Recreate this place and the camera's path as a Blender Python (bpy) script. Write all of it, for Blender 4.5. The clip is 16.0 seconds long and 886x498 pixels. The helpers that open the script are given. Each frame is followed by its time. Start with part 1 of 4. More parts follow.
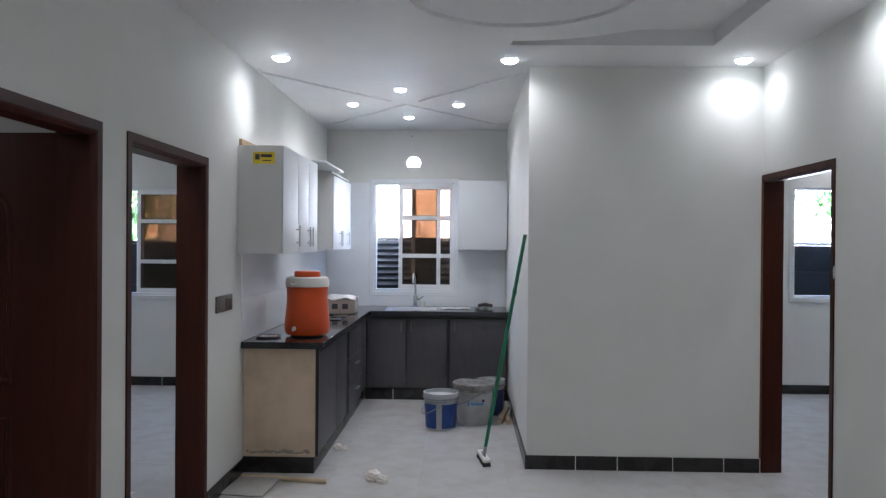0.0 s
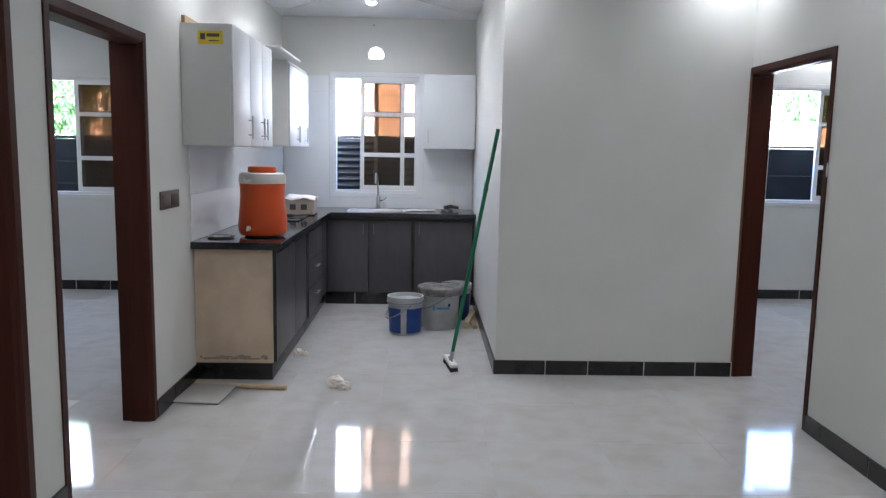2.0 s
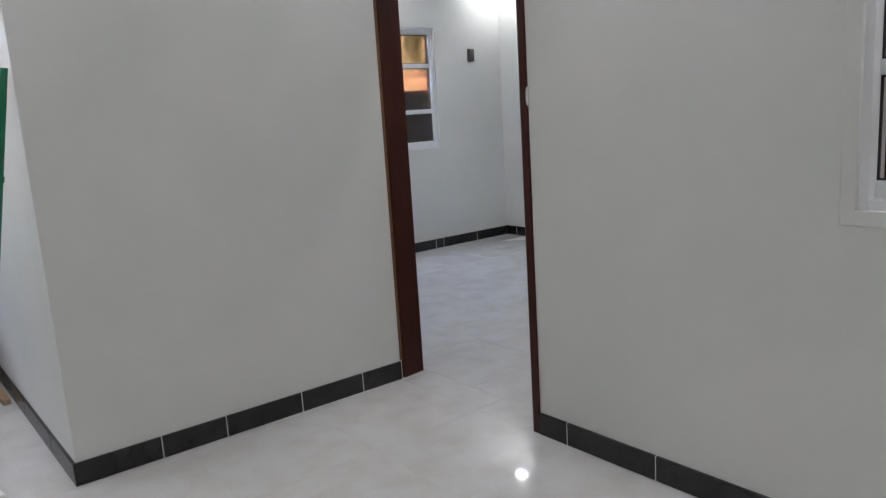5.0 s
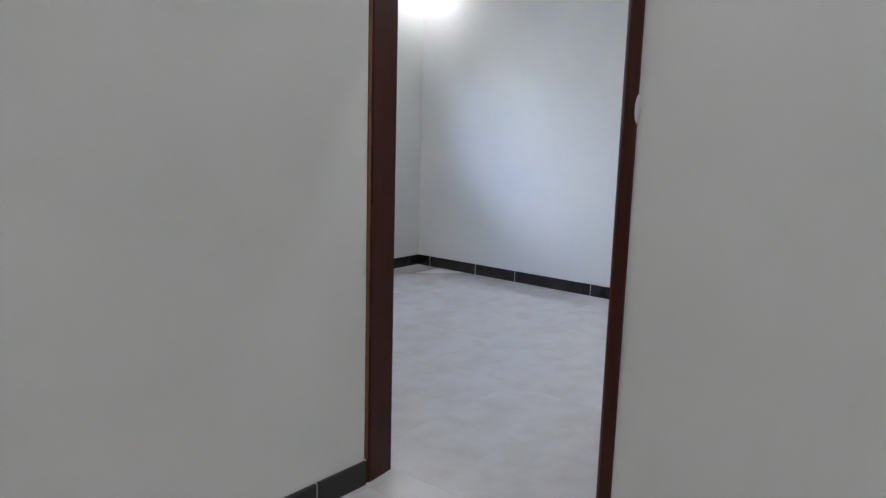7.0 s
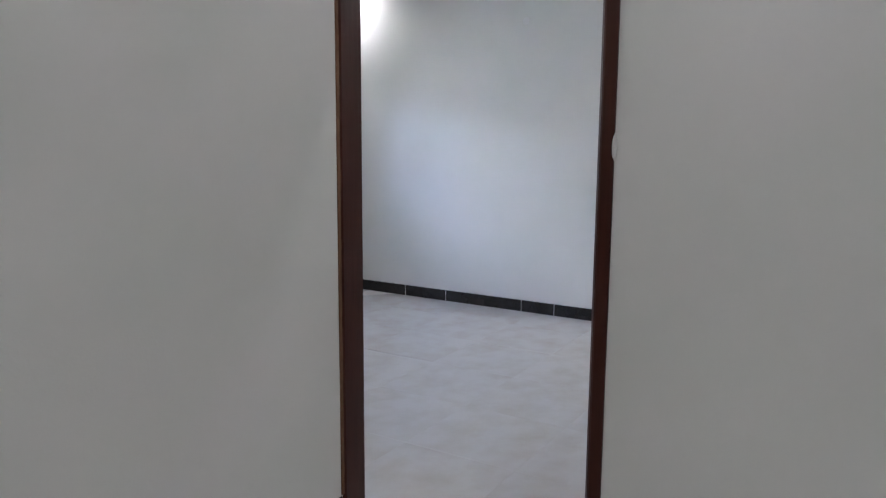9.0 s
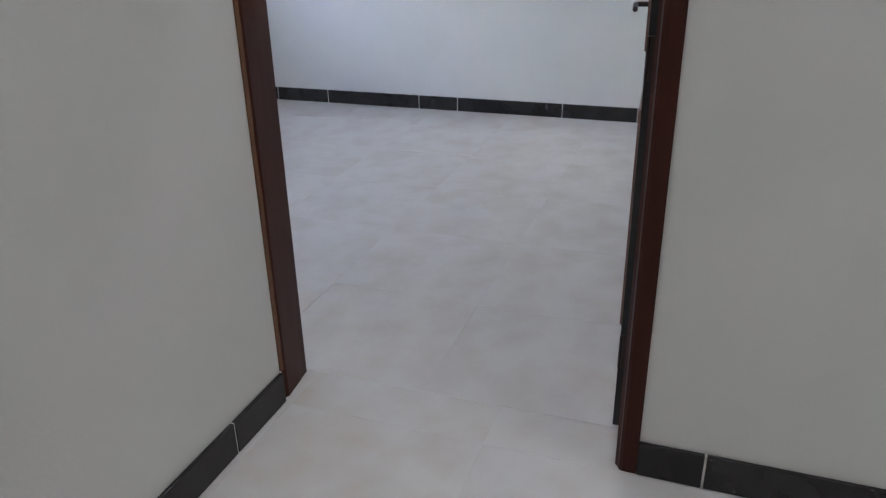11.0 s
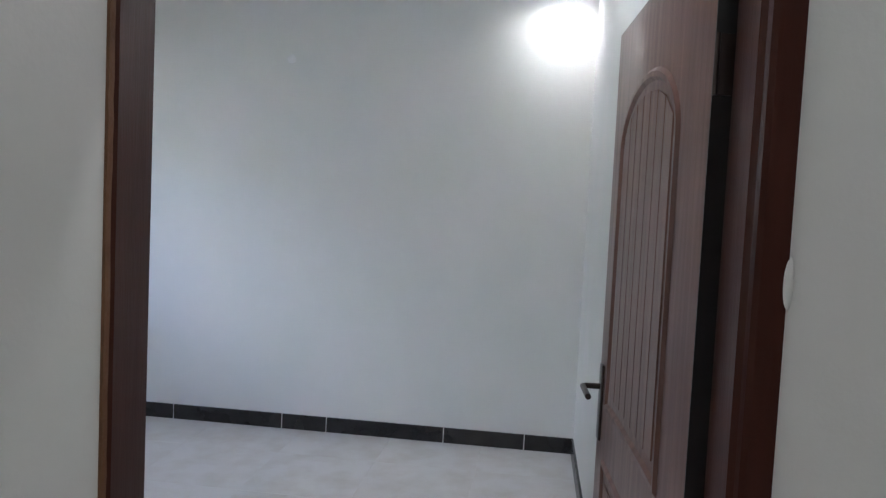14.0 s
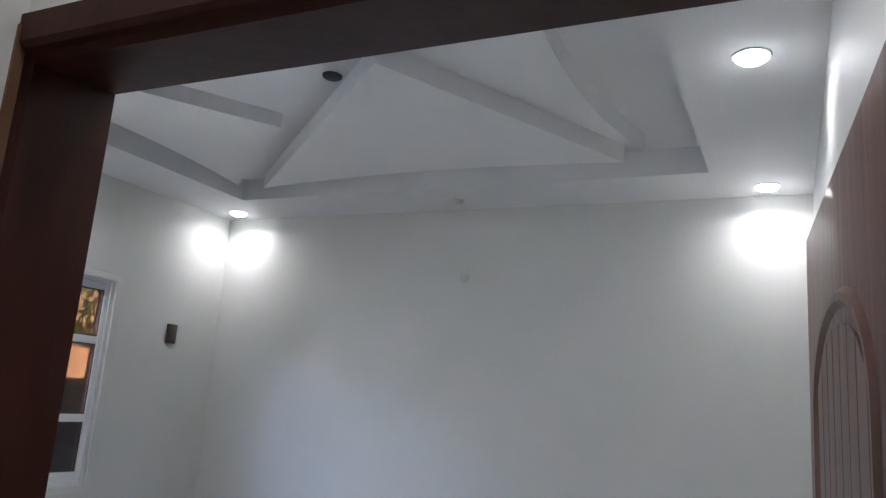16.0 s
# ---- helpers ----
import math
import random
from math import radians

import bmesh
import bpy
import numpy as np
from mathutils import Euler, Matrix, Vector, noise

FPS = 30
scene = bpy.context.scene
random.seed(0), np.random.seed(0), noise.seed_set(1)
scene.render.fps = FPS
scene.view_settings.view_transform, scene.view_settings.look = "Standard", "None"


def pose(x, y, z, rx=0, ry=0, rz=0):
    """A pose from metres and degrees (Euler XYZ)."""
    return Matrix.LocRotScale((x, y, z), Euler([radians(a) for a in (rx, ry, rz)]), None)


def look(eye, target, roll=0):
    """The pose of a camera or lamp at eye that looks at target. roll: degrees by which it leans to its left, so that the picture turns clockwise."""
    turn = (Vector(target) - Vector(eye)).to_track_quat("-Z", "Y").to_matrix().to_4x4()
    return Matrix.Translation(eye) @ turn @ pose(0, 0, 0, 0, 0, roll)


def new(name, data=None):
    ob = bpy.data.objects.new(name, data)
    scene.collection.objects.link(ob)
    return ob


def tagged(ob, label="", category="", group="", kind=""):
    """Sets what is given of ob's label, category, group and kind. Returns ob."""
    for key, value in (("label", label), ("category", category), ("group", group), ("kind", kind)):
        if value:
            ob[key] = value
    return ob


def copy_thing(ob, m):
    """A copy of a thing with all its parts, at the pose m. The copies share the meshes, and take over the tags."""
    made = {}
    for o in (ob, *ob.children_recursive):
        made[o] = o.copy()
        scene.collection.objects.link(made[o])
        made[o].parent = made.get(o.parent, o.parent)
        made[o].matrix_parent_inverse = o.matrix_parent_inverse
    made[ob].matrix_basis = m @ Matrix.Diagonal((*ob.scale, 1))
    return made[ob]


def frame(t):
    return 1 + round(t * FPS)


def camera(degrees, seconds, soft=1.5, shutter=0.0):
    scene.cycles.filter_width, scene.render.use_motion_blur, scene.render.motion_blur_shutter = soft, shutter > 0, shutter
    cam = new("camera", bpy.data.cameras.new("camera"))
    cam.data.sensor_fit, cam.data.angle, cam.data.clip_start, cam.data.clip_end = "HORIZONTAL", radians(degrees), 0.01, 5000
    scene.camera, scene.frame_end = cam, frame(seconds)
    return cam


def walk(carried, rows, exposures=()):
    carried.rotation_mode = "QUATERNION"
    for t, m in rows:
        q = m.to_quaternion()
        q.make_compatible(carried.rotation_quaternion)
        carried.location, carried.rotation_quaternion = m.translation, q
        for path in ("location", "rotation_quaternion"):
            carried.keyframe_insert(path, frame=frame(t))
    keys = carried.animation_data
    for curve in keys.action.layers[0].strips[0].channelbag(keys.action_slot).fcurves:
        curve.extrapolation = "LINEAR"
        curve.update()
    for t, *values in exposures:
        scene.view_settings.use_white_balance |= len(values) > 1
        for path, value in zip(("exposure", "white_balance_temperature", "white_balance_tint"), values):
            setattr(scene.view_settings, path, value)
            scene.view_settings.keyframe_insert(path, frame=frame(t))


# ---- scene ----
cam = camera(61.6, 16.0, 1.3)
LAMPS, SKY, SUN, DAY = 0.034, 0.15, 5.0, 1.0
EXPOSURES = ((0.0, 4.7, 5500, 10), (1.5, 4.68, 5500, 11), (2.0, 4.95, 5550, 10), (2.5, 5.0, 5600, 10), (4.5, 5.05, 5700, 10), (7.0, 5.0, 5650, 11), (7.5, 4.93, 5650, 11), (8.0, 4.74, 5650, 12), (8.5, 4.66, 5700, 13), (9.0, 4.87, 5700, 12), (9.5, 4.92, 5700, 12), (12.0, 4.9, 5700, 11), (13.0, 4.9, 5700, 10), (13.5, 4.83, 5700, 9), (14.5, 4.55, 5600, 10), (15.0, 4.46, 5600, 8), (16.0, 4.32, 5750, 11))
PATH = [
    (0, (0.156, -0.158, 1.599), (0.095, 1.841, 1.589), 0.43),
    (0.5, (0.156, -0.156, 1.594), (0.100, 1.843, 1.567), 0.70),
    (1, (0.139, -0.143, 1.618), (0.104, 1.856, 1.673), 0.39),
    (1.5, (0.118, -0.047, 1.598), (0.104, 1.952, 1.553), 0.74),
    (2, (0.102, 0.183, 1.516), (0.152, 2.166, 1.259), 1.06),
    (2.5, (-0.025, 0.431, 1.474), (0.372, 2.376, 1.233), -0.45),
    (3, (-0.126, 0.679, 1.461), (0.523, 2.538, 1.111), 1.30),
    (3.5, (-0.115, 1.011, 1.450), (0.695, 2.813, 1.140), -1.68),
    (4, (-0.108, 1.322, 1.432), (0.841, 3.051, 1.101), 1.08),
    (4.5, (-0.109, 1.634, 1.442), (1.055, 3.223, 1.095), 0.67),
    (4.7, (-0.056, 1.765, 1.431), (1.124, 3.341, 1.079), -2.13),
    (6.8, (0.301, 3.164, 1.408), (1.780, 4.451, 1.014), 1.18),
    (7, (0.315, 3.234, 1.411), (1.843, 4.480, 1.076), 1.58),
    (7.5, (0.255, 3.322, 1.470), (1.867, 4.494, 1.304), -1.12),
    (8, (0.105, 3.333, 1.555), (1.791, 4.409, 1.588), -0.23),
    (8.5, (0.067, 3.369, 1.562), (1.777, 4.406, 1.532), 1.05),
    (9, (0.130, 3.421, 1.484), (1.816, 4.456, 1.189), 0.40),
    (9.5, (0.241, 3.461, 1.418), (1.933, 4.432, 0.978), 1.70),
    (9.7, (0.291, 3.499, 1.379), (1.955, 4.472, 0.848), 0.80),
    (11.8, (0.812, 4.488, 1.315), (2.547, 4.846, 0.387), -3.25),
    (12, (0.824, 4.564, 1.332), (2.579, 4.846, 0.416), -3.06),
    (12.5, (0.845, 4.656, 1.350), (2.695, 4.829, 0.610), -1.20),
    (13, (0.899, 4.637, 1.389), (2.824, 4.783, 0.864), 0.73),
    (13.5, (1.000, 4.537, 1.463), (2.975, 4.740, 1.223), 2.85),
    (14, (1.152, 4.490, 1.553), (3.131, 4.750, 1.430), 2.74),
    (14.5, (1.378, 4.529, 1.614), (3.358, 4.806, 1.654), 2.03),
    (15, (1.511, 4.517, 1.632), (3.477, 4.807, 1.860), 3.17),
    (15.5, (1.642, 4.404, 1.662), (3.495, 5.071, 2.010), 5.25),
    (16, (1.719, 4.318, 1.679), (3.483, 5.170, 2.082), 4.35),
]
walk(cam, [(t, look(eye, target, roll)) for t, eye, target, roll in PATH], EXPOSURES)

# ---- world and lamps ----
CEIL = 2.88
world = bpy.data.worlds.new("world")
scene.world = world
world.use_nodes = True
wn, wl = world.node_tree.nodes, world.node_tree.links
sky = wn.new("ShaderNodeTexSky")
sky.sky_type, sky.sun_disc = "NISHITA", False
sky.sun_elevation, sky.sun_rotation = radians(52), radians(200)
wl.new(sky.outputs[0], wn["Background"].inputs[0])
wn["Background"].inputs[1].default_value = SKY
sun = new("sun", bpy.data.lights.new("sun", "SUN"))
sun.data.energy, sun.data.angle, sun.data.color = SUN, radians(0.6), (1.0, 0.98, 0.95)
sun.matrix_world = look((0, 0, 0), (math.sin(radians(20)) * 0.6, math.cos(radians(20)) * 0.6, -0.77))

CORNER_SPOTS, FRONT_SPOTS = [(2.04, 4.97)], [(0.45, 4.98), (-1.12, 4.91)]
RIGHT_SPOTS = [(2.04, y) for y in (3.58, 2.2, 0.82, -0.56)]
# assumed downlights out of view, strengthened to brighten the lounge
UNSEEN_LOUNGE_SPOTS = [(-1.12, 0.82), (-1.12, -0.56), (0.45, -1.2)]
KITCHEN_SPOTS = [(-0.39, 5.95), (-0.88, 6.59), (0.08, 6.62), (-0.42, 7.28)]
BEDROOM_SPOTS = [(x, y) for x in (5.69, 4.19, 2.75) for y in (7.857, 4.43)]
# unseen downlights added to light the two rooms on the left
UNSEEN_LEFT_SPOTS = [(-4.4, 7.6), (-1.9, 7.6), (-4.4, 3.6), (-1.9, 3.6)]
UNSEEN_SIDE_SPOTS = [(-3.0, 1.6)]
for spots, watts in ((CORNER_SPOTS, 2.8), (FRONT_SPOTS, 3.7), (RIGHT_SPOTS, 3.8), (UNSEEN_LOUNGE_SPOTS, 8.8), (KITCHEN_SPOTS, 5.2), (BEDROOM_SPOTS, 4.1), (UNSEEN_LEFT_SPOTS, 5.5), (UNSEEN_SIDE_SPOTS, 9.0)):
    for x, y in spots:
        lamp = new("downlight_lamp", bpy.data.lights.new("downlight_lamp", "AREA"))
        lamp.data.shape, lamp.data.size, lamp.data.energy = "DISK", 0.085, watts * LAMPS
        lamp.data.color, lamp.data.spread = (1.0, 0.93, 0.85), radians(155)
        lamp.matrix_world = pose(x, y, CEIL - 0.032)

# unseen lamps added as skylight into the three outer windows, from above their heads
for x, aim, watts in ((-0.9, -0.5, 2.2), (2.2, 4.2, 8.2), (-3.7, -3.3, 5.5)):
    lamp = new("sky_fill_lamp", bpy.data.lights.new("sky_fill_lamp", "AREA"))
    lamp.data.shape, lamp.data.size, lamp.data.size_y, lamp.data.energy = "RECTANGLE", 2.4, 1.1, watts * DAY
    lamp.data.color = (0.66, 0.74, 1.0)
    lamp.matrix_world = look((x, 10.4, 3.3), (aim, 8.1, 1.8))

# ---- materials ----
def material(name, base, rough=0.5, metal=0.0, second=None, scale=6.0, mix=0.5, bump=0.0, bump_scale=60.0,
             stretch=(1, 1, 1), spec=0.5, coat=0.0, vary=0.0, rough_vary=0.0, shift=False, detail=6.0, sharp=(0.35, 0.65)):
    m = bpy.data.materials.new(name)
    m.use_nodes = True
    n, l = m.node_tree.nodes, m.node_tree.links
    b = n["Principled BSDF"]
    b.inputs["Base Color"].default_value = (*base, 1)
    b.inputs["Roughness"].default_value, b.inputs["Metallic"].default_value = rough, metal
    b.inputs["Specular IOR Level"].default_value, b.inputs["Coat Weight"].default_value = spec, coat
    b.inputs["Coat Roughness"].default_value = 0.05
    coord, mapping = n.new("ShaderNodeTexCoord"), n.new("ShaderNodeMapping")
    mapping.inputs["Scale"].default_value = stretch
    l.new(coord.outputs["Object"], mapping.inputs[0])
    info = n.new("ShaderNodeObjectInfo")
    if shift:
        times = n.new("ShaderNodeMath")
        times.operation, times.inputs[1].default_value = "MULTIPLY", 37.0
        l.new(info.outputs["Random"], times.inputs[0])
        l.new(times.outputs[0], mapping.inputs["Location"])
    colour = None
    tex = n.new("ShaderNodeTexNoise")
    tex.inputs["Scale"].default_value, tex.inputs["Detail"].default_value = scale, detail
    l.new(mapping.outputs[0], tex.inputs["Vector"])
    if second:
        ramp = n.new("ShaderNodeValToRGB")
        ramp.color_ramp.elements[0].position, ramp.color_ramp.elements[1].position = sharp
        ramp.color_ramp.elements[0].color = (*base, 1)
        ramp.color_ramp.elements[1].color = (*[p + (q - p) * mix for p, q in zip(base, second)], 1)
        l.new(tex.outputs["Fac"], ramp.inputs[0])
        colour = ramp.outputs[0]
    if vary:
        hsv, rng = n.new("ShaderNodeHueSaturation"), n.new("ShaderNodeMapRange")
        rng.inputs["To Min"].default_value, rng.inputs["To Max"].default_value = 1 - vary, 1 + vary
        l.new(info.outputs["Random"], rng.inputs["Value"])
        l.new(rng.outputs[0], hsv.inputs["Value"])
        if colour:
            l.new(colour, hsv.inputs["Color"])
        else:
            hsv.inputs["Color"].default_value = (*base, 1)
        colour = hsv.outputs[0]
    if colour:
        l.new(colour, b.inputs["Base Color"])
    if rough_vary:
        rr = n.new("ShaderNodeMapRange")
        rr.inputs["To Min"].default_value, rr.inputs["To Max"].default_value = max(0.0, rough - rough_vary), rough + rough_vary
        l.new(tex.outputs["Fac"], rr.inputs["Value"])
        l.new(rr.outputs[0], b.inputs["Roughness"])
    if bump:
        fine, bp = n.new("ShaderNodeTexNoise"), n.new("ShaderNodeBump")
        fine.inputs["Scale"].default_value, fine.inputs["Detail"].default_value = bump_scale, 4
        l.new(mapping.outputs[0], fine.inputs["Vector"])
        bp.inputs["Strength"].default_value, bp.inputs["Distance"].default_value = bump, 0.01
        l.new(fine.outputs["Fac"], bp.inputs["Height"])
        l.new(bp.outputs[0], b.inputs["Normal"])
    return m


def glowing(name, colour, strength):
    m = bpy.data.materials.new(name)
    m.use_nodes = True
    b = m.node_tree.nodes["Principled BSDF"]
    b.inputs["Base Color"].default_value = (0.8, 0.8, 0.8, 1)
    b.inputs["Emission Color"].default_value = (*colour, 1)
    b.inputs["Emission Strength"].default_value = strength
    return m


def tinted(name, through_colour, gloss_colour, ior):
    """Tinted reflective window glass."""
    m = bpy.data.materials.new(name)
    m.use_nodes = True
    n, l = m.node_tree.nodes, m.node_tree.links
    n.remove(n["Principled BSDF"])
    clear, gloss, both, weight, power, schlick = (n.new(k) for k in ("ShaderNodeBsdfTransparent", "ShaderNodeBsdfGlossy", "ShaderNodeMixShader", "ShaderNodeLayerWeight", "ShaderNodeMath", "ShaderNodeMath"))
    clear.inputs[0].default_value, gloss.inputs[0].default_value = (*through_colour, 1), (*gloss_colour, 1)
    gloss.inputs["Roughness"].default_value = 0.01
    head_on = ((ior - 1) / (ior + 1)) ** 2
    weight.inputs["Blend"].default_value = 0.5
    power.operation, schlick.operation = "POWER", "MULTIPLY_ADD"
    power.inputs[1].default_value = 5
    schlick.inputs[1].default_value, schlick.inputs[2].default_value = 1 - head_on, head_on
    l.new(weight.outputs["Facing"], power.inputs[0])
    l.new(power.outputs[0], schlick.inputs[0])
    l.new(schlick.outputs[0], both.inputs[0])
    l.new(clear.outputs[0], both.inputs[1])
    l.new(gloss.outputs[0], both.inputs[2])
    l.new(both.outputs[0], n["Material Output"].inputs[0])
    return m


PAINT = material("wall_paint", (0.702, 0.686, 0.664), 0.55, second=(0.648, 0.658, 0.616), scale=2.1, mix=0.9, detail=3, sharp=(0.3, 0.7), bump=0.05, bump_scale=90, spec=0.3)
WHITE = material("ceiling_paint", (0.80, 0.80, 0.80), 0.6, second=(0.76, 0.76, 0.765), scale=2, mix=0.8, bump=0.03, bump_scale=70, spec=0.25)
SPLASH = material("splash_tile", (0.80, 0.81, 0.83), 0.12, second=(0.76, 0.77, 0.80), scale=3, mix=0.7, vary=0.015, shift=True)
GROUT = material("grout", (0.60, 0.575, 0.54), 0.5, second=(0.54, 0.51, 0.47), scale=15, bump=0.1)
SKIRT_GROUT = material("skirting_grout", (0.72, 0.70, 0.66), 0.8, second=(0.5, 0.48, 0.45), scale=12, bump=0.1)
FLOOR = material("floor_tile", (0.575, 0.562, 0.548), 0.06, second=(0.505, 0.465, 0.425), scale=5.6, mix=0.85, vary=0.012, shift=True, rough_vary=0.025, bump=0.035, bump_scale=5, detail=8, sharp=(0.40, 0.72))
SKIRT = material("skirting_tile", (0.013, 0.0115, 0.0115), 0.24, second=(0.024, 0.022, 0.021), scale=9, mix=0.6, vary=0.15, shift=True, bump=0.02)
FRAME = material("door_frame_wood", (0.052, 0.014, 0.008), 0.40, spec=0.2, second=(0.034, 0.009, 0.005), scale=4, stretch=(9, 9, 0.8), mix=0.6, coat=0.0, bump=0.05, bump_scale=20, rough_vary=0.06)
LEAF = material("door_leaf_wood", (0.170, 0.082, 0.057), 0.40, spec=0.35, second=(0.112, 0.051, 0.035), scale=3, stretch=(12, 12, 0.7), mix=0.9, coat=0.15, bump=0.06, bump_scale=24, rough_vary=0.06)
FOAM = material("foam_filler", (0.13, 0.055, 0.022), 0.7, second=(0.20, 0.10, 0.045), scale=20, bump=0.4, bump_scale=60)
PLASTIC_WHITE = material("white_aluminium", (0.80, 0.80, 0.81), 0.3, second=(0.74, 0.74, 0.75), scale=4, mix=0.6)
RUBBER = material("glazing_gasket", (0.02, 0.02, 0.02), 0.6)
GLASS = tinted("bronze_glass", (0.44, 0.355, 0.285), (0.85, 0.8, 0.75), 1.7)
MIRROR_GLASS = tinted("reflective_bronze_glass", (0.28, 0.20, 0.12), (0.95, 0.92, 0.85), 7.0)
LENS = glowing("downlight_lens", (1.0, 0.98, 0.93), 1.0)
CHROME = material("steel", (0.62, 0.62, 0.63), 0.22, metal=1.0, rough_vary=0.05, scale=20)
SATIN = material("satin_steel", (0.66, 0.66, 0.68), 0.38, metal=0.6)
DULL_STEEL = material("dull_steel", (0.20, 0.19, 0.20), 0.45, metal=0.5)
BRONZE = material("dark_bronze", (0.06, 0.045, 0.04), 0.35, metal=0.7)
LAMINATE = material("grey_laminate", (0.074, 0.068, 0.075), 0.38, second=(0.060, 0.056, 0.061), scale=5, stretch=(4, 4, 1), mix=0.7, vary=0.06, shift=True, bump=0.03, bump_scale=150, rough_vary=0.05)
BLACK_TRIM = material("black_trim", (0.015, 0.014, 0.014), 0.35, second=(0.03, 0.03, 0.03), scale=10)
GRANITE = material("black_granite", (0.018, 0.018, 0.02), 0.09, second=(0.10, 0.10, 0.11), scale=160, mix=0.6, detail=2, sharp=(0.55, 0.72))
PLASTER = material("bare_plaster", (0.66, 0.52, 0.38), 0.85, second=(0.47, 0.37, 0.27), scale=4, mix=1.0, detail=9, sharp=(0.4, 0.75), bump=0.14, bump_scale=45)
CABINET = material("white_gloss_laminate", (0.70, 0.71, 0.73), 0.5, second=(0.66, 0.67, 0.69), scale=3, mix=0.5, spec=0.22)
CRUST = material("grey_mortar", (0.24, 0.22, 0.19), 0.9, second=(0.36, 0.32, 0.26), scale=40, bump=0.4, bump_scale=90)
CABINET_SIDE = material("white_cabinet_board", (0.74, 0.74, 0.73), 0.4, second=(0.70, 0.70, 0.68), scale=3, mix=0.7)
ORANGE = material("orange_plastic", (0.68, 0.085, 0.010), 0.36, second=(0.58, 0.07, 0.008), scale=5, mix=0.8, bump=0.03, bump_scale=40)
CREAM = material("white_plastic", (0.74, 0.72, 0.68), 0.4, second=(0.64, 0.61, 0.56), scale=8, mix=0.6)
BLUE = material("blue_print", (0.008, 0.035, 0.20), 0.35, second=(0.015, 0.07, 0.28), scale=9, mix=0.7)
NAVY = material("navy_plastic", (0.01, 0.02, 0.09), 0.35, second=(0.015, 0.04, 0.14), scale=7)
GREY_PLASTIC = material("dusty_grey_plastic", (0.46, 0.47, 0.48), 0.5, second=(0.30, 0.30, 0.31), scale=9, mix=0.7, bump=0.08)
BUCKET_WHITE = material("stained_white_plastic", (0.50, 0.50, 0.50), 0.45, second=(0.33, 0.33, 0.31), scale=7, mix=0.8, bump=0.05)
FILM = material("crumpled_film", (0.25, 0.235, 0.22), 0.25, second=(0.13, 0.12, 0.11), scale=14, mix=0.9, bump=0.5, bump_scale=26)
BAIL = material("grey_bail_plastic", (0.25, 0.26, 0.29), 0.45, second=(0.16, 0.17, 0.19), scale=10, mix=0.8)
GREEN = material("green_pole", (0.012, 0.17, 0.075), 0.35, second=(0.01, 0.12, 0.055), scale=12, stretch=(1, 1, 0.2))
BRISTLE = material("dark_bristles", (0.05, 0.045, 0.045), 0.9, second=(0.02, 0.02, 0.02), scale=70, bump=0.5, bump_scale=200)
STEEL_SINK = material("brushed_sink_steel", (0.42, 0.42, 0.43), 0.5, metal=1.0, rough_vary=0.08, scale=30)
CARD = material("cardboard", (0.38, 0.31, 0.26), 0.85, second=(0.30, 0.24, 0.20), scale=9, bump=0.1)
PAPER = material("paper", (0.80, 0.77, 0.74), 0.8, second=(0.62, 0.58, 0.56), scale=8, mix=0.7, bump=0.1)
WADDING = material("plaster_wad", (0.84, 0.78, 0.72), 0.9, second=(0.72, 0.64, 0.56), scale=30, mix=0.6, bump=0.2)
TIMBER = material("raw_timber", (0.46, 0.33, 0.20), 0.75, second=(0.33, 0.22, 0.12), scale=5, stretch=(1, 12, 12), mix=0.8, bump=0.1)
PALE_TIMBER = material("pale_timber", (0.52, 0.42, 0.28), 0.75, second=(0.42, 0.32, 0.20), scale=5, stretch=(2, 12, 12), mix=0.8, bump=0.1)
YELLOW = material("yellow_sticker", (0.75, 0.58, 0.03), 0.5)
INK = material("dark_ink", (0.04, 0.04, 0.05), 0.6)
PALE_BLUE = material("pale_blue_ink", (0.10, 0.25, 0.55), 0.5)
SWITCH = material("brown_switch_plate", (0.085, 0.062, 0.05), 0.35, second=(0.06, 0.045, 0.035), scale=10)
GREY_SWITCH = material("grey_switch_plate", (0.16, 0.15, 0.15), 0.35)
RENDERED = material("white_render", (0.80, 0.80, 0.80), 0.8, second=(0.72, 0.72, 0.72), scale=1.5, mix=0.8, bump=0.1, bump_scale=20)
PINK = material("pink_render", (0.72, 0.50, 0.44), 0.8, second=(0.64, 0.44, 0.38), scale=2, bump=0.1)
FENCE = material("black_metal", (0.006, 0.006, 0.007), 0.45, spec=0.35, second=(0.012, 0.012, 0.012), scale=6)
LOUVRE = material("louvre_metal", (0.022, 0.022, 0.024), 0.35, spec=0.4, second=(0.030, 0.030, 0.032), scale=6)
FOLIAGE = material("foliage", (0.05, 0.12, 0.025), 0.55, second=(0.09, 0.17, 0.04), scale=3, vary=0.2)
BARK = material("bark", (0.12, 0.08, 0.05), 0.9, second=(0.07, 0.05, 0.03), scale=8, bump=0.4)
EARTH = material("ground", (0.28, 0.25, 0.21), 0.9, second=(0.2, 0.18, 0.15), scale=0.8, bump=0.2)


# ---- builders ----
def mesh_object(name, bm, mat, parent=None, smooth=False):
    bmesh.ops.recalc_face_normals(bm, faces=bm.faces)
    data = bpy.data.meshes.new(name)
    bm.to_mesh(data)
    bm.free()
    data.materials.append(mat)
    if smooth:
        for p in data.polygons:
            p.use_smooth = True
        data.set_sharp_from_angle(angle=radians(38))
    ob = new(name, data)
    ob.parent = parent
    return ob


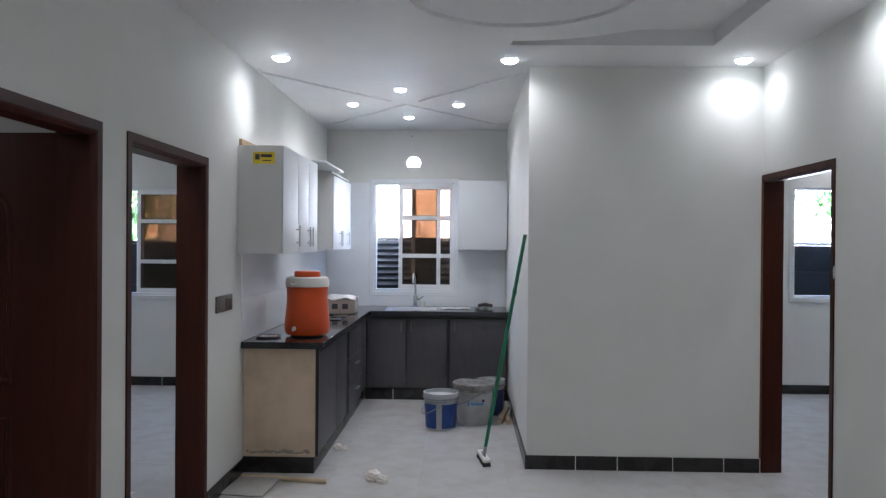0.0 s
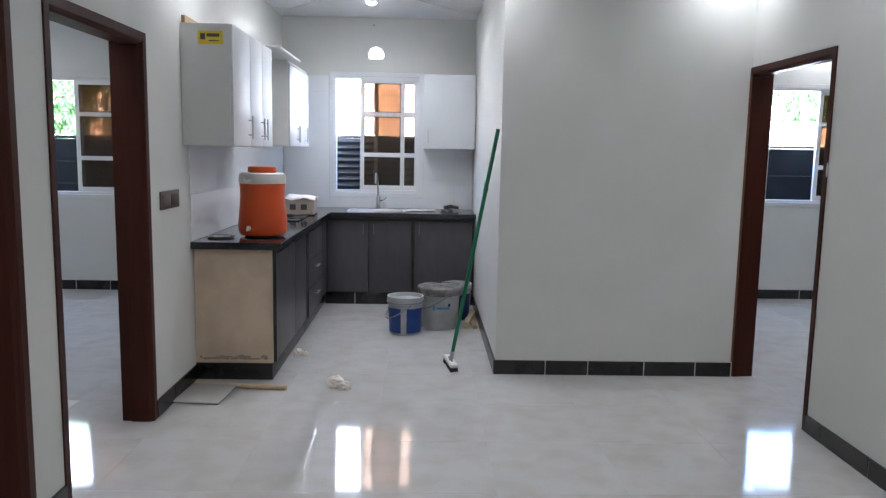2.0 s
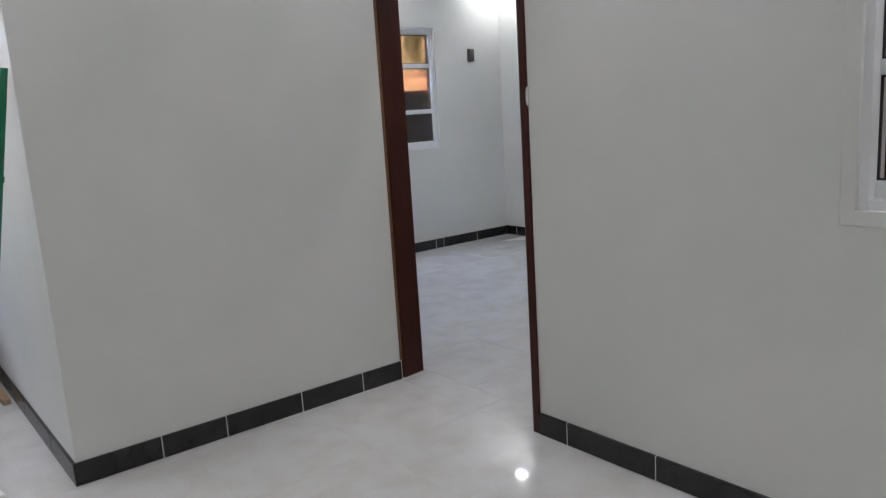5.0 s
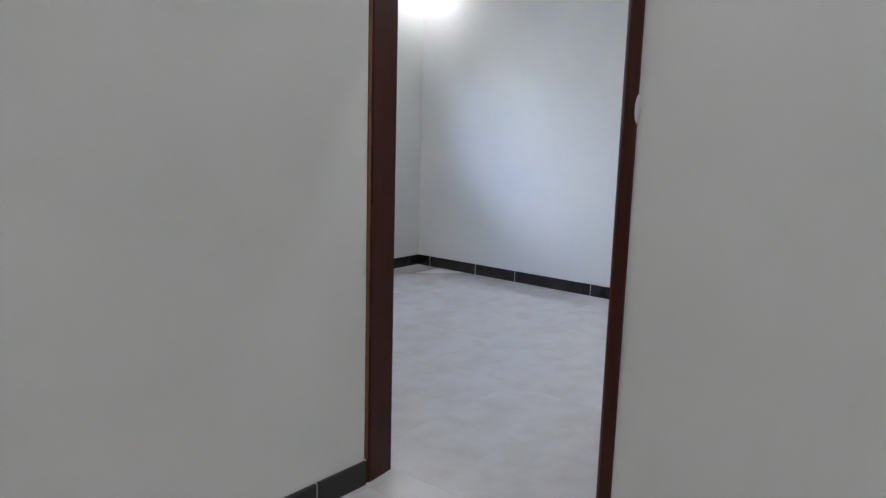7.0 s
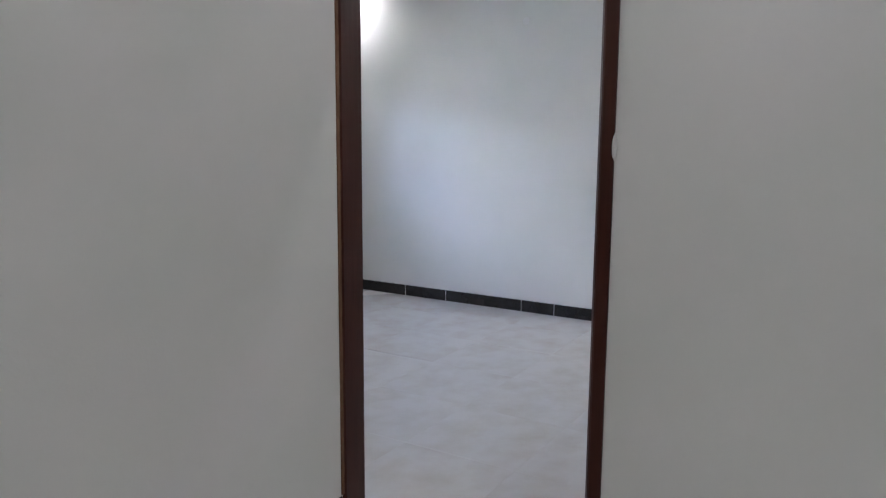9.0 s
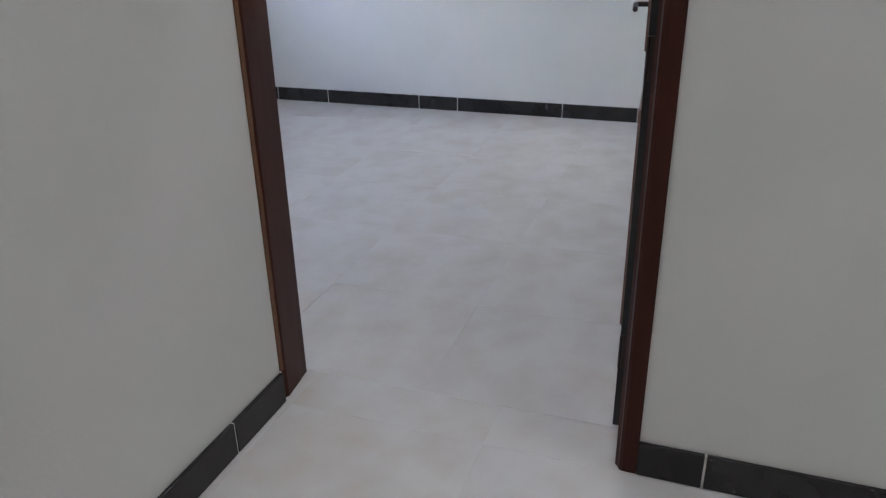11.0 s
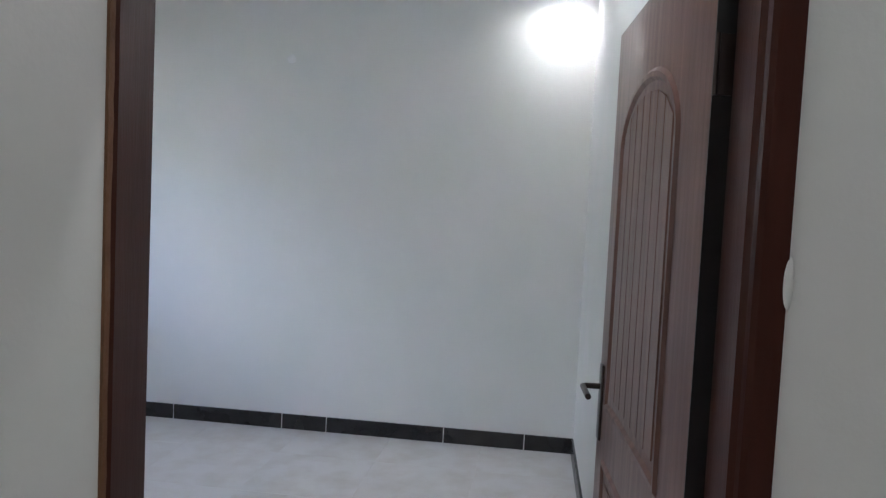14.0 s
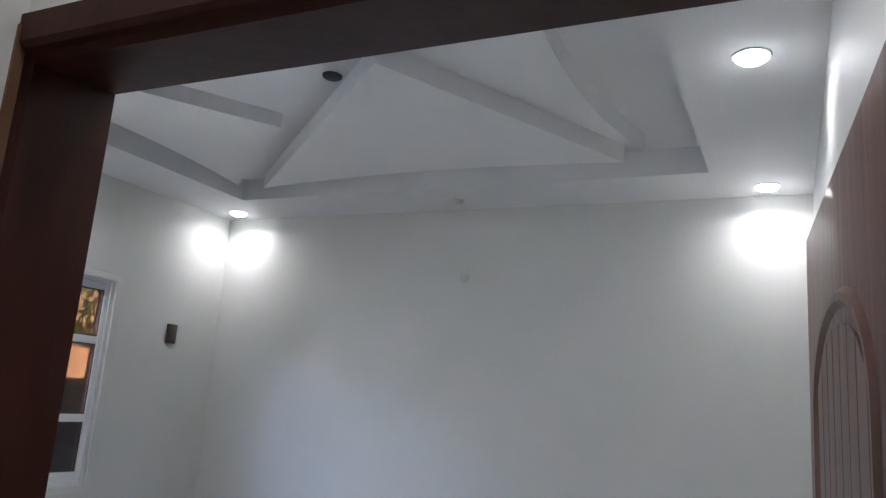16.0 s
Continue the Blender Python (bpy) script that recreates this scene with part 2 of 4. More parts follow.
def add_box(bm, lo, hi, bevel=0.0, segments=2, m=None):
    geo = bmesh.ops.create_cube(bm, size=1)
    vs = geo["verts"]
    for v in vs:
        v.co = Vector([a + (b - a) * (c + 0.5) for a, b, c in zip(lo, hi, v.co)])
    if bevel:
        es = list({e for v in vs for e in v.link_edges})
        out = bmesh.ops.bevel(bm, geom=es, offset=bevel, segments=segments, affect="EDGES", profile=0.6)
        vs = list({v for f in out["faces"] for v in f.verts} | {v for v in vs if v.is_valid})
    if m:
        bmesh.ops.transform(bm, matrix=m, verts=[v for v in vs if v.is_valid])
    return vs


def block(name, lo, hi, mat, parent=None, bevel=0.0, segments=2):
    bm = bmesh.new()
    add_box(bm, lo, hi, bevel, segments)
    return mesh_object(name, bm, mat, parent, smooth=bevel > 0)


def lathe(name, profile, mat, parent=None, steps=40, at=(0, 0, 0), wobble=0.0):
    """A turned shape from (radius, height) rows."""
    bm = bmesh.new()
    rings = []
    for r, z in profile:
        if r < 1e-5:
            rings.append([bm.verts.new((at[0], at[1], at[2] + z))])
        else:
            rings.append([bm.verts.new((at[0] + r * math.cos(k * math.tau / steps) * (1 + wobble * noise.noise((k * 0.4, z * 9, 1))),
                                        at[1] + r * math.sin(k * math.tau / steps) * (1 + wobble * noise.noise((k * 0.4, z * 9, 5))),
                                        at[2] + z + wobble * 0.12 * noise.noise((k * 0.5, r * 20, 9)))) for k in range(steps)])
    for a, b in zip(rings, rings[1:]):
        for k in range(steps):
            q = [a[k % len(a)], a[(k + 1) % len(a)], b[(k + 1) % len(b)], b[k % len(b)]]
            q = list(dict.fromkeys(q))
            if len(q) > 2:
                bm.faces.new(q)
    return mesh_object(name, bm, mat, parent, smooth=True)


def rod(name, points, radius, mat, parent=None, sides=12):
    """A round bar along points."""
    bm = bmesh.new()
    rings = []
    pts = [Vector(p) for p in points]
    for i, p in enumerate(pts):
        d = (pts[min(i + 1, len(pts) - 1)] - pts[max(i - 1, 0)]).normalized()
        side = d.orthogonal().normalized() if not rings else (side - d * side.dot(d)).normalized()
        up = d.cross(side)
        rings.append([bm.verts.new(p + radius * (side * math.cos(k * math.tau / sides) + up * math.sin(k * math.tau / sides))) for k in range(sides)])
    for a, b in zip(rings, rings[1:]):
        for k in range(sides):
            bm.faces.new((a[k], a[(k + 1) % sides], b[(k + 1) % sides], b[k]))
    bm.faces.new(rings[0][::-1])
    bm.faces.new(rings[-1])
    return mesh_object(name, bm, mat, parent, smooth=True)


def thing(name, m, label, category, group="", kind=""):
    ob = new(name)
    ob.matrix_basis = m
    ob.empty_display_size = 0.1
    return tagged(ob, label, category, group, kind)


def wall(name, along, near, far, a0, a1, label, openings=(), z0=0.0, z1=3.06, mat=None):
    """A wall along x or y with openings (a0, a1, z0, z1) right through it."""
    us = sorted({a0, a1, *[o[0] for o in openings], *[o[1] for o in openings]})
    vs = sorted({z0, z1, *[o[2] for o in openings], *[o[3] for o in openings]})
    us, vs = [u for u in us if a0 <= u <= a1], [v for v in vs if z0 <= v <= z1]
    solid = {}
    for i in range(len(us) - 1):
        for j in range(len(vs) - 1):
            u, v = (us[i] + us[i + 1]) / 2, (vs[j] + vs[j + 1]) / 2
            solid[i, j] = not any(o[0] < u < o[1] and o[2] < v < o[3] for o in openings)
    bm = bmesh.new()

    def put(u, d, v):
        return bm.verts.new((u, d, v) if along == "x" else (d, u, v))

    for (i, j), full in solid.items():
        if not full:
            continue
        u0, u1, v0, v1 = us[i], us[i + 1], vs[j], vs[j + 1]
        for d in (near, far):
            bm.faces.new([put(u0, d, v0), put(u1, d, v0), put(u1, d, v1), put(u0, d, v1)])
        for di, dj, e in ((-1, 0, (u0, v0, u0, v1)), (1, 0, (u1, v0, u1, v1)), (0, -1, (u0, v0, u1, v0)), (0, 1, (u0, v1, u1, v1))):
            if not solid.get((i + di, j + dj)):
                bm.faces.new([put(e[0], near, e[1]), put(e[2], near, e[3]), put(e[2], far, e[3]), put(e[0], far, e[1])])
    bmesh.ops.remove_doubles(bm, verts=bm.verts, dist=1e-4)
    return tagged(mesh_object(name, bm, mat or PAINT), label, "wall", kind="structure")


def arc(cx, cy, r, a0, a1, steps):
    return [(cx + r * math.cos(radians(a0 + (a1 - a0) * k / steps)), cy + r * math.sin(radians(a0 + (a1 - a0) * k / steps))) for k in range(steps + 1)]


def ceiling(name, outer, label, holes=(), islands=(), z=CEIL):
    """A plasterboard ceiling; holes are (loop, depth) recesses, islands are (loop, z, depth) panels hung in them."""
    bm = bmesh.new()

    def ring(loop, h):
        return [bm.verts.new((x, y, h)) for x, y in loop]

    def edges(vs):
        return [bm.edges.get((a, b)) or bm.edges.new((a, b)) for a, b in zip(vs, vs[1:] + vs[:1])]

    flat = edges(ring(outer, z))
    for loop, depth in holes:
        low, high = ring(loop, z), ring(loop, z + depth)
        flat += edges(low)
        for k in range(len(loop)):
            q = (k + 1) % len(loop)
            bm.faces.new((low[k], low[q], high[q], high[k]))
        bm.faces.new(high)
    bmesh.ops.triangle_fill(bm, edges=flat, use_beauty=True, normal=(0, 0, -1))
    for loop, h, depth in islands:
        low, high = ring(loop, h), ring(loop, h + depth)
        bm.faces.new(low)
        for k in range(len(loop)):
            q = (k + 1) % len(loop)
            bm.faces.new((low[k], low[q], high[q], high[k]))
    return tagged(mesh_object(name, bm, WHITE), label, "ceiling", kind="structure")


# ---- structure ----
LEFT, RIGHT, BOXX, BOXY, NORTH, EAST, SOUTHBED = -1.397, 2.260, 0.604, 5.18, 8.085, 5.873, 4.19
HEAD = 2.112
DOOR_L1, DOOR_L2, DOOR_R = (1.91, 2.957), (3.196, 4.261), (4.142, 5.25)
KWIN, RWIN, LWIN, SWIN = (-0.87, 0.035, 1.075, 2.292), (3.73, 4.962, 1.044, 2.262), (-4.1, -2.925, 1.006, 2.217), (1.745, 2.873, 1.07, 2.245)
DUCT = (-0.43, 2.51, 0.078)

floor = tagged(block("floor", (-4.95, -2.45, -0.2), (6.1, 8.27, -0.0012), GROUT), "cream polished porcelain tiled floor with fine joints", "floor", kind="structure")
# unseen cover over the thin ceilings that keeps sun and sky out
tagged(block("slab", (-4.95, -2.45, 3.07), (6.1, 8.27, 3.25), WHITE), "unseen flat slab added over the ceilings to shut out daylight", "roof", kind="structure")

wall("wall_left", "y", LEFT - 0.155, LEFT, -2.45, NORTH, "off-white painted plaster wall with two doorways", [(*DOOR_L1, 0, HEAD), (*DOOR_L2, 0, HEAD)])
wall("wall_kitchen_side", "y", BOXX, BOXX + 0.15, BOXY, NORTH, "off-white painted plaster wall beside the kitchen")
wall("wall_box_front", "x", BOXY, BOXY + 0.15, BOXX + 0.15, RIGHT, "off-white painted plaster wall facing the lounge")
wall("wall_right", "y", RIGHT, RIGHT + 0.165, -2.45, NORTH, "off-white painted plaster wall with a doorway and a sliding window", [(*DOOR_R, 0, HEAD), SWIN])
wall("wall_north", "x", NORTH, NORTH + 0.13, -4.95, 6.1, "off-white painted outer wall with three sliding windows",
     [KWIN, RWIN, LWIN, (DUCT[0] - 0.1, DUCT[0] + 0.1, DUCT[1] - 0.1, DUCT[1] + 0.1)])
wall("wall_east", "y", EAST, EAST + 0.15, -2.45, NORTH, "plain off-white painted bedroom wall with skirting")
bedroom_south = wall("wall_bedroom_south", "x", SOUTHBED - 0.15, SOUTHBED, RIGHT + 0.165, EAST, "off-white painted bedroom wall behind the open door")
# the bedroom's south wall runs a little out of square
SKEW = pose(RIGHT + 0.165, SOUTHBED, 0, 0, 0, 0.45) @ pose(-RIGHT - 0.165, -SOUTHBED, 0)
bedroom_south.matrix_basis = SKEW
# the south and west walls are out of view, added to close the rooms
wall("wall_south", "x", -2.45, -2.3, -4.95, 6.1, "unseen plain off-white painted wall added to close the lounge")
wall("wall_west", "y", -4.95, -4.8, -2.3, NORTH, "unseen plain off-white painted wall added to close the side rooms")
wall("wall_partition", "x", 3.02, 3.17, -4.8, LEFT - 0.155, "off-white painted partition between two side rooms")
# one more unseen wall that closes the side room
wall("wall_side_south", "x", 0.2, 0.35, -4.8, LEFT - 0.155, "unseen plain off-white painted wall added to close the side room")

# round duct hole in the kitchen's outer wall
bm = bmesh.new()
STEPS = 40
for y in (NORTH, NORTH + 0.13):
    inner, outer = [], []
    for k in range(STEPS):
        a = k * math.tau / STEPS
        c, s = math.cos(a), math.sin(a)
        q = 0.1 / max(abs(c), abs(s))
        inner.append(bm.verts.new((DUCT[0] + DUCT[2] * c, y, DUCT[1] + DUCT[2] * max(s, -0.55))))
        outer.append(bm.verts.new((DUCT[0] + q * c, y, DUCT[1] + q * s)))
    for k in range(STEPS):
        bm.faces.new((inner[k], inner[(k + 1) % STEPS], outer[(k + 1) % STEPS], outer[k]))
    if y == NORTH:
        first = inner
for k in range(STEPS):
    bm.faces.new((first[k], first[(k + 1) % STEPS], inner[(k + 1) % STEPS], inner[k]))
tagged(mesh_object("wall_duct_hole", bm, PAINT, smooth=True), "round duct hole through the painted kitchen wall", "wall opening", kind="structure")

# ceilings
sliver = [(0.43, 4.60), (1.722, 4.62), (1.722, 3.29)] + arc(0.43, 3.27, 1.24, 1, 89.5, 24)
sliver_low = [(0.43, 1.94), (1.722, 1.92), (1.722, 3.25)] + [(x, 6.54 - y) for x, y in arc(0.43, 3.27, 1.24, 1, 89.5, 24)]
ceiling("ceiling_lounge", [(LEFT, -2.3), (RIGHT, -2.3), (RIGHT, BOXY), (BOXX, BOXY), (LEFT, BOXY)],
        "white plasterboard lounge ceiling with curved recess and round coffer",
        [(sliver, 0.10), (sliver_low[::-1], 0.10), (arc(0.44, 3.62, 0.6, 0, 354, 59), 0.022)])


def cross(x0, x1, y0, y1, w):
    """The outline of an X-shaped groove."""
    cx, cy = (x0 + x1) / 2, (y0 + y1) / 2
    d = Vector((x1 - x0, y1 - y0)).normalized()
    hx, hy = w / 2 / d.y, w / 2 / d.x
    return [(x0, y0 + hy), (x0, y0), (x0 + hx, y0), (cx, cy - hy), (x1 - hx, y0), (x1, y0), (x1, y0 + hy), (cx + hx, cy),
            (x1, y1 - hy), (x1, y1), (x1 - hx, y1), (cx, cy + hy), (x0 + hx, y1), (x0, y1), (x0, y1 - hy), (cx - hx, cy)]


ceiling("ceiling_kitchen", [(LEFT, BOXY + 0.001), (BOXX, BOXY + 0.001), (BOXX, NORTH), (LEFT, NORTH)],
        "white plasterboard kitchen ceiling with crossed grooves", [(cross(LEFT + 0.02, BOXX - 0.02, 5.24, 7.74, 0.19), 0.012)])
RX0, RX1, RY0, RY1 = 2.86, 5.413, 4.685, 7.587


def panel(p, q, apex, sag):
    """A hung triangle whose outer edge from p to q curves inwards."""
    p, q, apex = Vector(p), Vector(q), Vector(apex)
    inward = (apex - p) - (q - p) * ((apex - p).dot(q - p) / (q - p).length_squared)
    inward.normalize()
    rows = [p + (q - p) * k / 16 + inward * sag * (1 - (2 * k / 16 - 1) ** 2) for k in range(17)]
    return [(v.x, v.y) for v in rows] + [(apex.x, apex.y)]


corners = [(RX0, RY0), (RX1, RY0), (RX1, RY1), (RX0, RY1)]
PANELS = [panel((5.33, 7.36), (5.306, 5.079), (3.96, 5.75), 0.09), panel((5.172, 4.954), (3.02, 4.86), (3.83, 5.57), 0.17),
          panel((5.24, 7.49), (3.02, 7.52), (4.45, 6.56), 0.12), panel((2.95, 7.30), (2.95, 4.80), (4.33, 6.41), 0.10)]
ceiling("ceiling_bedroom", [(RIGHT + 0.165, SOUTHBED), (EAST, SOUTHBED), (EAST, NORTH), (RIGHT + 0.165, NORTH)],
        "white plasterboard bedroom ceiling, recessed with four curved triangular panels", [(corners, 0.14)],
        [(loop, CEIL + 0.045, 0.095) for loop in PANELS])
ceiling("ceiling_left_room", [(-4.8, 3.17), (LEFT - 0.155, 3.17), (LEFT - 0.155, NORTH), (-4.8, NORTH)], "plain white plasterboard bedroom ceiling")
ceiling("ceiling_side_room", [(-4.8, 0.35), (LEFT - 0.155, 0.35), (LEFT - 0.155, 3.02), (-4.8, 3.02)], "plain white plasterboard ceiling")
# closes an unseen room, left unlit so that the lounge window's glass reflects
ceiling("ceiling_far_room", [(RIGHT + 0.165, -2.3), (EAST, -2.3), (EAST, SOUTHBED - 0.15), (RIGHT + 0.165, SOUTHBED - 0.15)], "unseen plain white ceiling added to keep the space behind the lounge window dark")


# ---- doors ----
def door_frame(number, m, width, label, depth=0.168, f=0.062, first=None, splay=0.0, rebate=0.055, step=0.013, lift=0.0):
    """A rebated timber frame; local x along the wall, y into the wall, its face 8 mm proud."""
    root = tagged(new("door_%d" % number), label, "door frame", kind="structure")
    root.matrix_basis = m
    h = HEAD

    def section(f, lean):
        rows = [(0, -0.008), (f - 0.02, -0.008), (f - 0.012, -0.003), (f - 0.008, 0.006), (f, 0.016), (f, depth - rebate), (f - step, depth - rebate), (f - step, depth), (0, depth)]
        return [(s - lean * max(0.0, d) / depth if s else s, d) for s, d in rows]

    left, right, top = section(first or f, splay), section(f, 0.0), section(f, lift)

    def member(name, turn):
        bm = bmesh.new()
        ends = []
        for low in (True, False):
            ring = []
            for (sl, d), (sr, _), (st, _) in zip(left, right, top):
                if turn == "left":
                    ring.append(bm.verts.new((sl, d, 0 if low else h - st)))
                elif turn == "right":
                    ring.append(bm.verts.new((width - sr, d, 0 if low else h - st)))
                else:
                    ring.append(bm.verts.new((sl if low else width - sr, d, h - st)))
            ends.append(ring)
        n = len(left)
        for k in range(n):
            bm.faces.new((ends[0][k], ends[0][(k + 1) % n], ends[1][(k + 1) % n], ends[1][k]))
        bm.faces.new(ends[0]), bm.faces.new(ends[1])
        return mesh_object(name, bm, FRAME, root)

    member("jamb", "left"), member("jamb", "right"), member("head", "top")
    return root


def ribbon(bm, loop, width, depth, y):
    """A moulded bead round a closed outline in the x-z plane, standing proud towards y."""
    n = len(loop)
    c = Vector((sum(p[0] for p in loop) / n, sum(p[1] for p in loop) / n))
    rings = []
    for off, d in ((0, 0), (0.2, depth), (0.45, depth), (0.7, -depth * 0.4), (1.0, 0)):
        ring = []
        for k in range(n):
            p = Vector(loop[k])
            t = (Vector(loop[(k + 1) % n]) - Vector(loop[k - 1])).normalized()
            nn = Vector((-t.y, t.x))
            if nn.dot(c - p) < 0:
                nn = -nn
            w = p + nn * width * off
            ring.append(bm.verts.new((w.x, y + d, w.y)))
        rings.append(ring)
    for a, b in zip(rings, rings[1:]):
        for k in range(n):
            bm.faces.new((a[k], a[(k + 1) % n], b[(k + 1) % n], b[k]))


def door_leaf(m, label, mat, wide=0.915):
    """A moulded two-panel leaf; local x from the hinge, face towards +y, thickness behind it."""
    root = thing("door_leaf", m, label, "door", "moulded wooden doors")
    tall = 2.061
    block("slab", (0, -0.036, 0.008), (wide, 0, tall), mat, root, 0.003)
    x0, x1 = 0.185, wide - 0.135

    def lower(z0, z1):
        pts = [(x0, z0), (x1, z0), (x1, z1), (x0, z1)]
        return [Vector(p) + (Vector(q) - Vector(p)) * k / 6 for p, q in zip(pts, pts[1:] + pts[:1]) for k in range(6)]

    def upper(z0, z1, rise):
        cx, half = (x0 + x1) / 2, (x1 - x0) / 2
        top = [(cx + half * math.cos(a), z1 + rise * math.sin(a)) for a in [math.pi * k / 20 for k in range(21)]]
        return [(x0 + (x1 - x0) * k / 6, z0) for k in range(6)] + [(x1, z0 + (z1 - z0) * k / 8) for k in range(8)] + top + [(x0, z1 - (z1 - z0) * k / 8) for k in range(1, 8)]

    for sgn, y in ((1, 0.0005), (-1, -0.0365)):
        bm = bmesh.new()
        ribbon(bm, lower(0.22, 0.86), 0.045, 0.0075 * sgn, y)
        ribbon(bm, upper(1.0, 1.708, 0.172), 0.045, 0.0075 * sgn, y)
        mesh_object("panel_moulding", bm, mat, root, smooth=True)
    bm = bmesh.new()
    count = 7
    for z0, z1, rise in ((0.272, 0.808, 0), (1.052, 1.692, 0.138)):
        for k in range(count):
            a = x0 + 0.055 + (x1 - x0 - 0.11) * k / count
            b = x0 + 0.055 + (x1 - x0 - 0.11) * (k + 1) / count
            vs = add_box(bm, (a + 0.002, -0.001, z0), (b - 0.002, 0.0035, z1), 0.0015, 1)
            for v in vs:
                if v.is_valid and v.co.z > z1 - 0.01:
                    u = (v.co.x - (x0 + x1) / 2) / ((x1 - x0) / 2 - 0.03)
                    v.co.z += rise * math.sqrt(max(0, 1 - u * u))
    mesh_object("panel_slats", bm, mat, root, smooth=True)
    for z in (0.25, 1.02, 1.8):
        block("hinge", (-0.0045, -0.031, z - 0.05), (0.0005, -0.006, z + 0.05), BRONZE, root, 0.001)
        rod("hinge_knuckle", [(-0.006, -0.003, z - 0.05), (-0.006, -0.003, z + 0.05)], 0.0045, BRONZE, root, 10)
    # black strip puts the shaded gap at the leaf's hinge side into colour
    block("hinge_edge", (-0.0018, -0.0355, 0.009), (0.0002, -0.0005, tall - 0.001), BLACK_TRIM, root)
    block("handle_plate", (wide - 0.075, 0, 0.89), (wide - 0.032, 0.008, 1.11), BRONZE, root, 0.003)
    rod("handle", [(wide - 0.054, 0.006, 1.045), (wide - 0.054, 0.05, 1.045), (wide - 0.062, 0.058, 1.045), (wide - 0.165, 0.056, 1.04)], 0.0085, BRONZE, root)
    return root


door_frame(1, pose(RIGHT, DOOR_R[1], 0, 0, 0, -90), DOOR_R[1] - DOOR_R[0], "dark reddish-brown varnished wooden door frame beside the corner", 0.152, 0.057, 0.078, 0.017, 0.04, 0.001, 0.018)
door_frame(2, pose(LEFT, DOOR_L1[0], 0, 0, 0, 90), DOOR_L1[1] - DOOR_L1[0], "dark reddish-brown varnished wooden door frame")
door_frame(3, pose(LEFT, DOOR_L2[0], 0, 0, 0, 90), DOOR_L2[1] - DOOR_L2[0], "dark reddish-brown varnished wooden door frame beside the kitchen")
door_leaf(pose(2.430, 4.227, 0, 0, 0, 4.0), "brown moulded wooden bedroom door standing open against the wall", LEAF, 0.952)
door_leaf(pose(LEFT - 0.171, 2.921, 0, 0, 0, 180), "dark brown moulded wooden door standing open into the side room", FRAME, 0.9)


# ---- windows ----
def sash(root, x0, x1, z0, z1, y, glass, stile=0.042, bars=(0.308, 0.70)):
    """One sliding sash with two glazing bars, its panes and black gaskets."""
    bm = bmesh.new()
    for a, b in ((x0, x0 + stile), (x1 - stile, x1)):
        add_box(bm, (a, y, z0), (b, y + 0.028, z1), 0.002, 1)
    rails = [(z0, z0 + 0.055), (z1 - 0.045, z1)] + [(z0 + (z1 - z0) * t - 0.022, z0 + (z1 - z0) * t + 0.022) for t in bars]
    for a, b in rails:
        add_box(bm, (x0 + stile, y + 0.001, a), (x1 - stile, y + 0.027, b), 0.0015, 1)
    mesh_object("sash_frame", bm, PLASTIC_WHITE, root, smooth=True)
    rails.sort()
    for (a, b), (c, d) in zip(rails, rails[1:]):
        pane = block("pane", (x0 + stile - 0.004, y + 0.012, b - 0.004), (x1 - stile + 0.004, y + 0.017, c + 0.004), glass, root)
        pane.visible_shadow = False
        bm = bmesh.new()
        g = 0.006
        for lo, hi in (((x0 + stile, b), (x0 + stile + g, c)), ((x1 - stile - g, b), (x1 - stile, c)), ((x0 + stile, b), (x1 - stile, b + g)), ((x0 + stile, c - g), (x1 - stile, c))):
            add_box(bm, (lo[0], y + 0.008, lo[1]), (hi[0], y + 0.0115, hi[1]))
        mesh_object("gasket", bm, RUBBER, root)


def window(number, m, x0, x1, z0, z1, sashes, glass, label, edging=None, stile=0.042, bars=(0.308, 0.70)):
    """A white aluminium sliding window; local x along the wall, y outwards from the inner face."""
    root = tagged(new("window_%d" % number), label, "window", kind="structure")
    root.matrix_basis = m
    bm = bmesh.new()
    for lo, hi in (((x0, z0), (x0 + 0.03, z1)), ((x1 - 0.03, z0), (x1, z1)), ((x0 + 0.03, z0), (x1 - 0.03, z0 + 0.035)), ((x0 + 0.03, z1 - 0.03), (x1 - 0.03, z1))):
        add_box(bm, (lo[0], 0.012, lo[1]), (hi[0], 0.10, hi[1]), 0.002, 1)
    mesh_object("frame", bm, PLASTIC_WHITE, root, smooth=True)
    bm = bmesh.new()
    t = 0.04
    for lo, hi in (((x0 - t, z0 - t), (x0 + 0.006, z1 + t)), ((x1 - 0.006, z0 - t), (x1 + t, z1 + t)), ((x0, z0 - t), (x1, z0 + 0.006)), ((x0, z1 - 0.006), (x1, z1 + t))):
        add_box(bm, (lo[0], -0.007, lo[1]), (hi[0], 0.011, hi[1]), 0.003, 1)
    mesh_object("surround", bm, edging or PLASTIC_WHITE, root, smooth=True)
    for a, b, y in sashes:
        sash(root, a, b, z0 + 0.03, z1 - 0.025, y, glass, stile, bars)
    return root


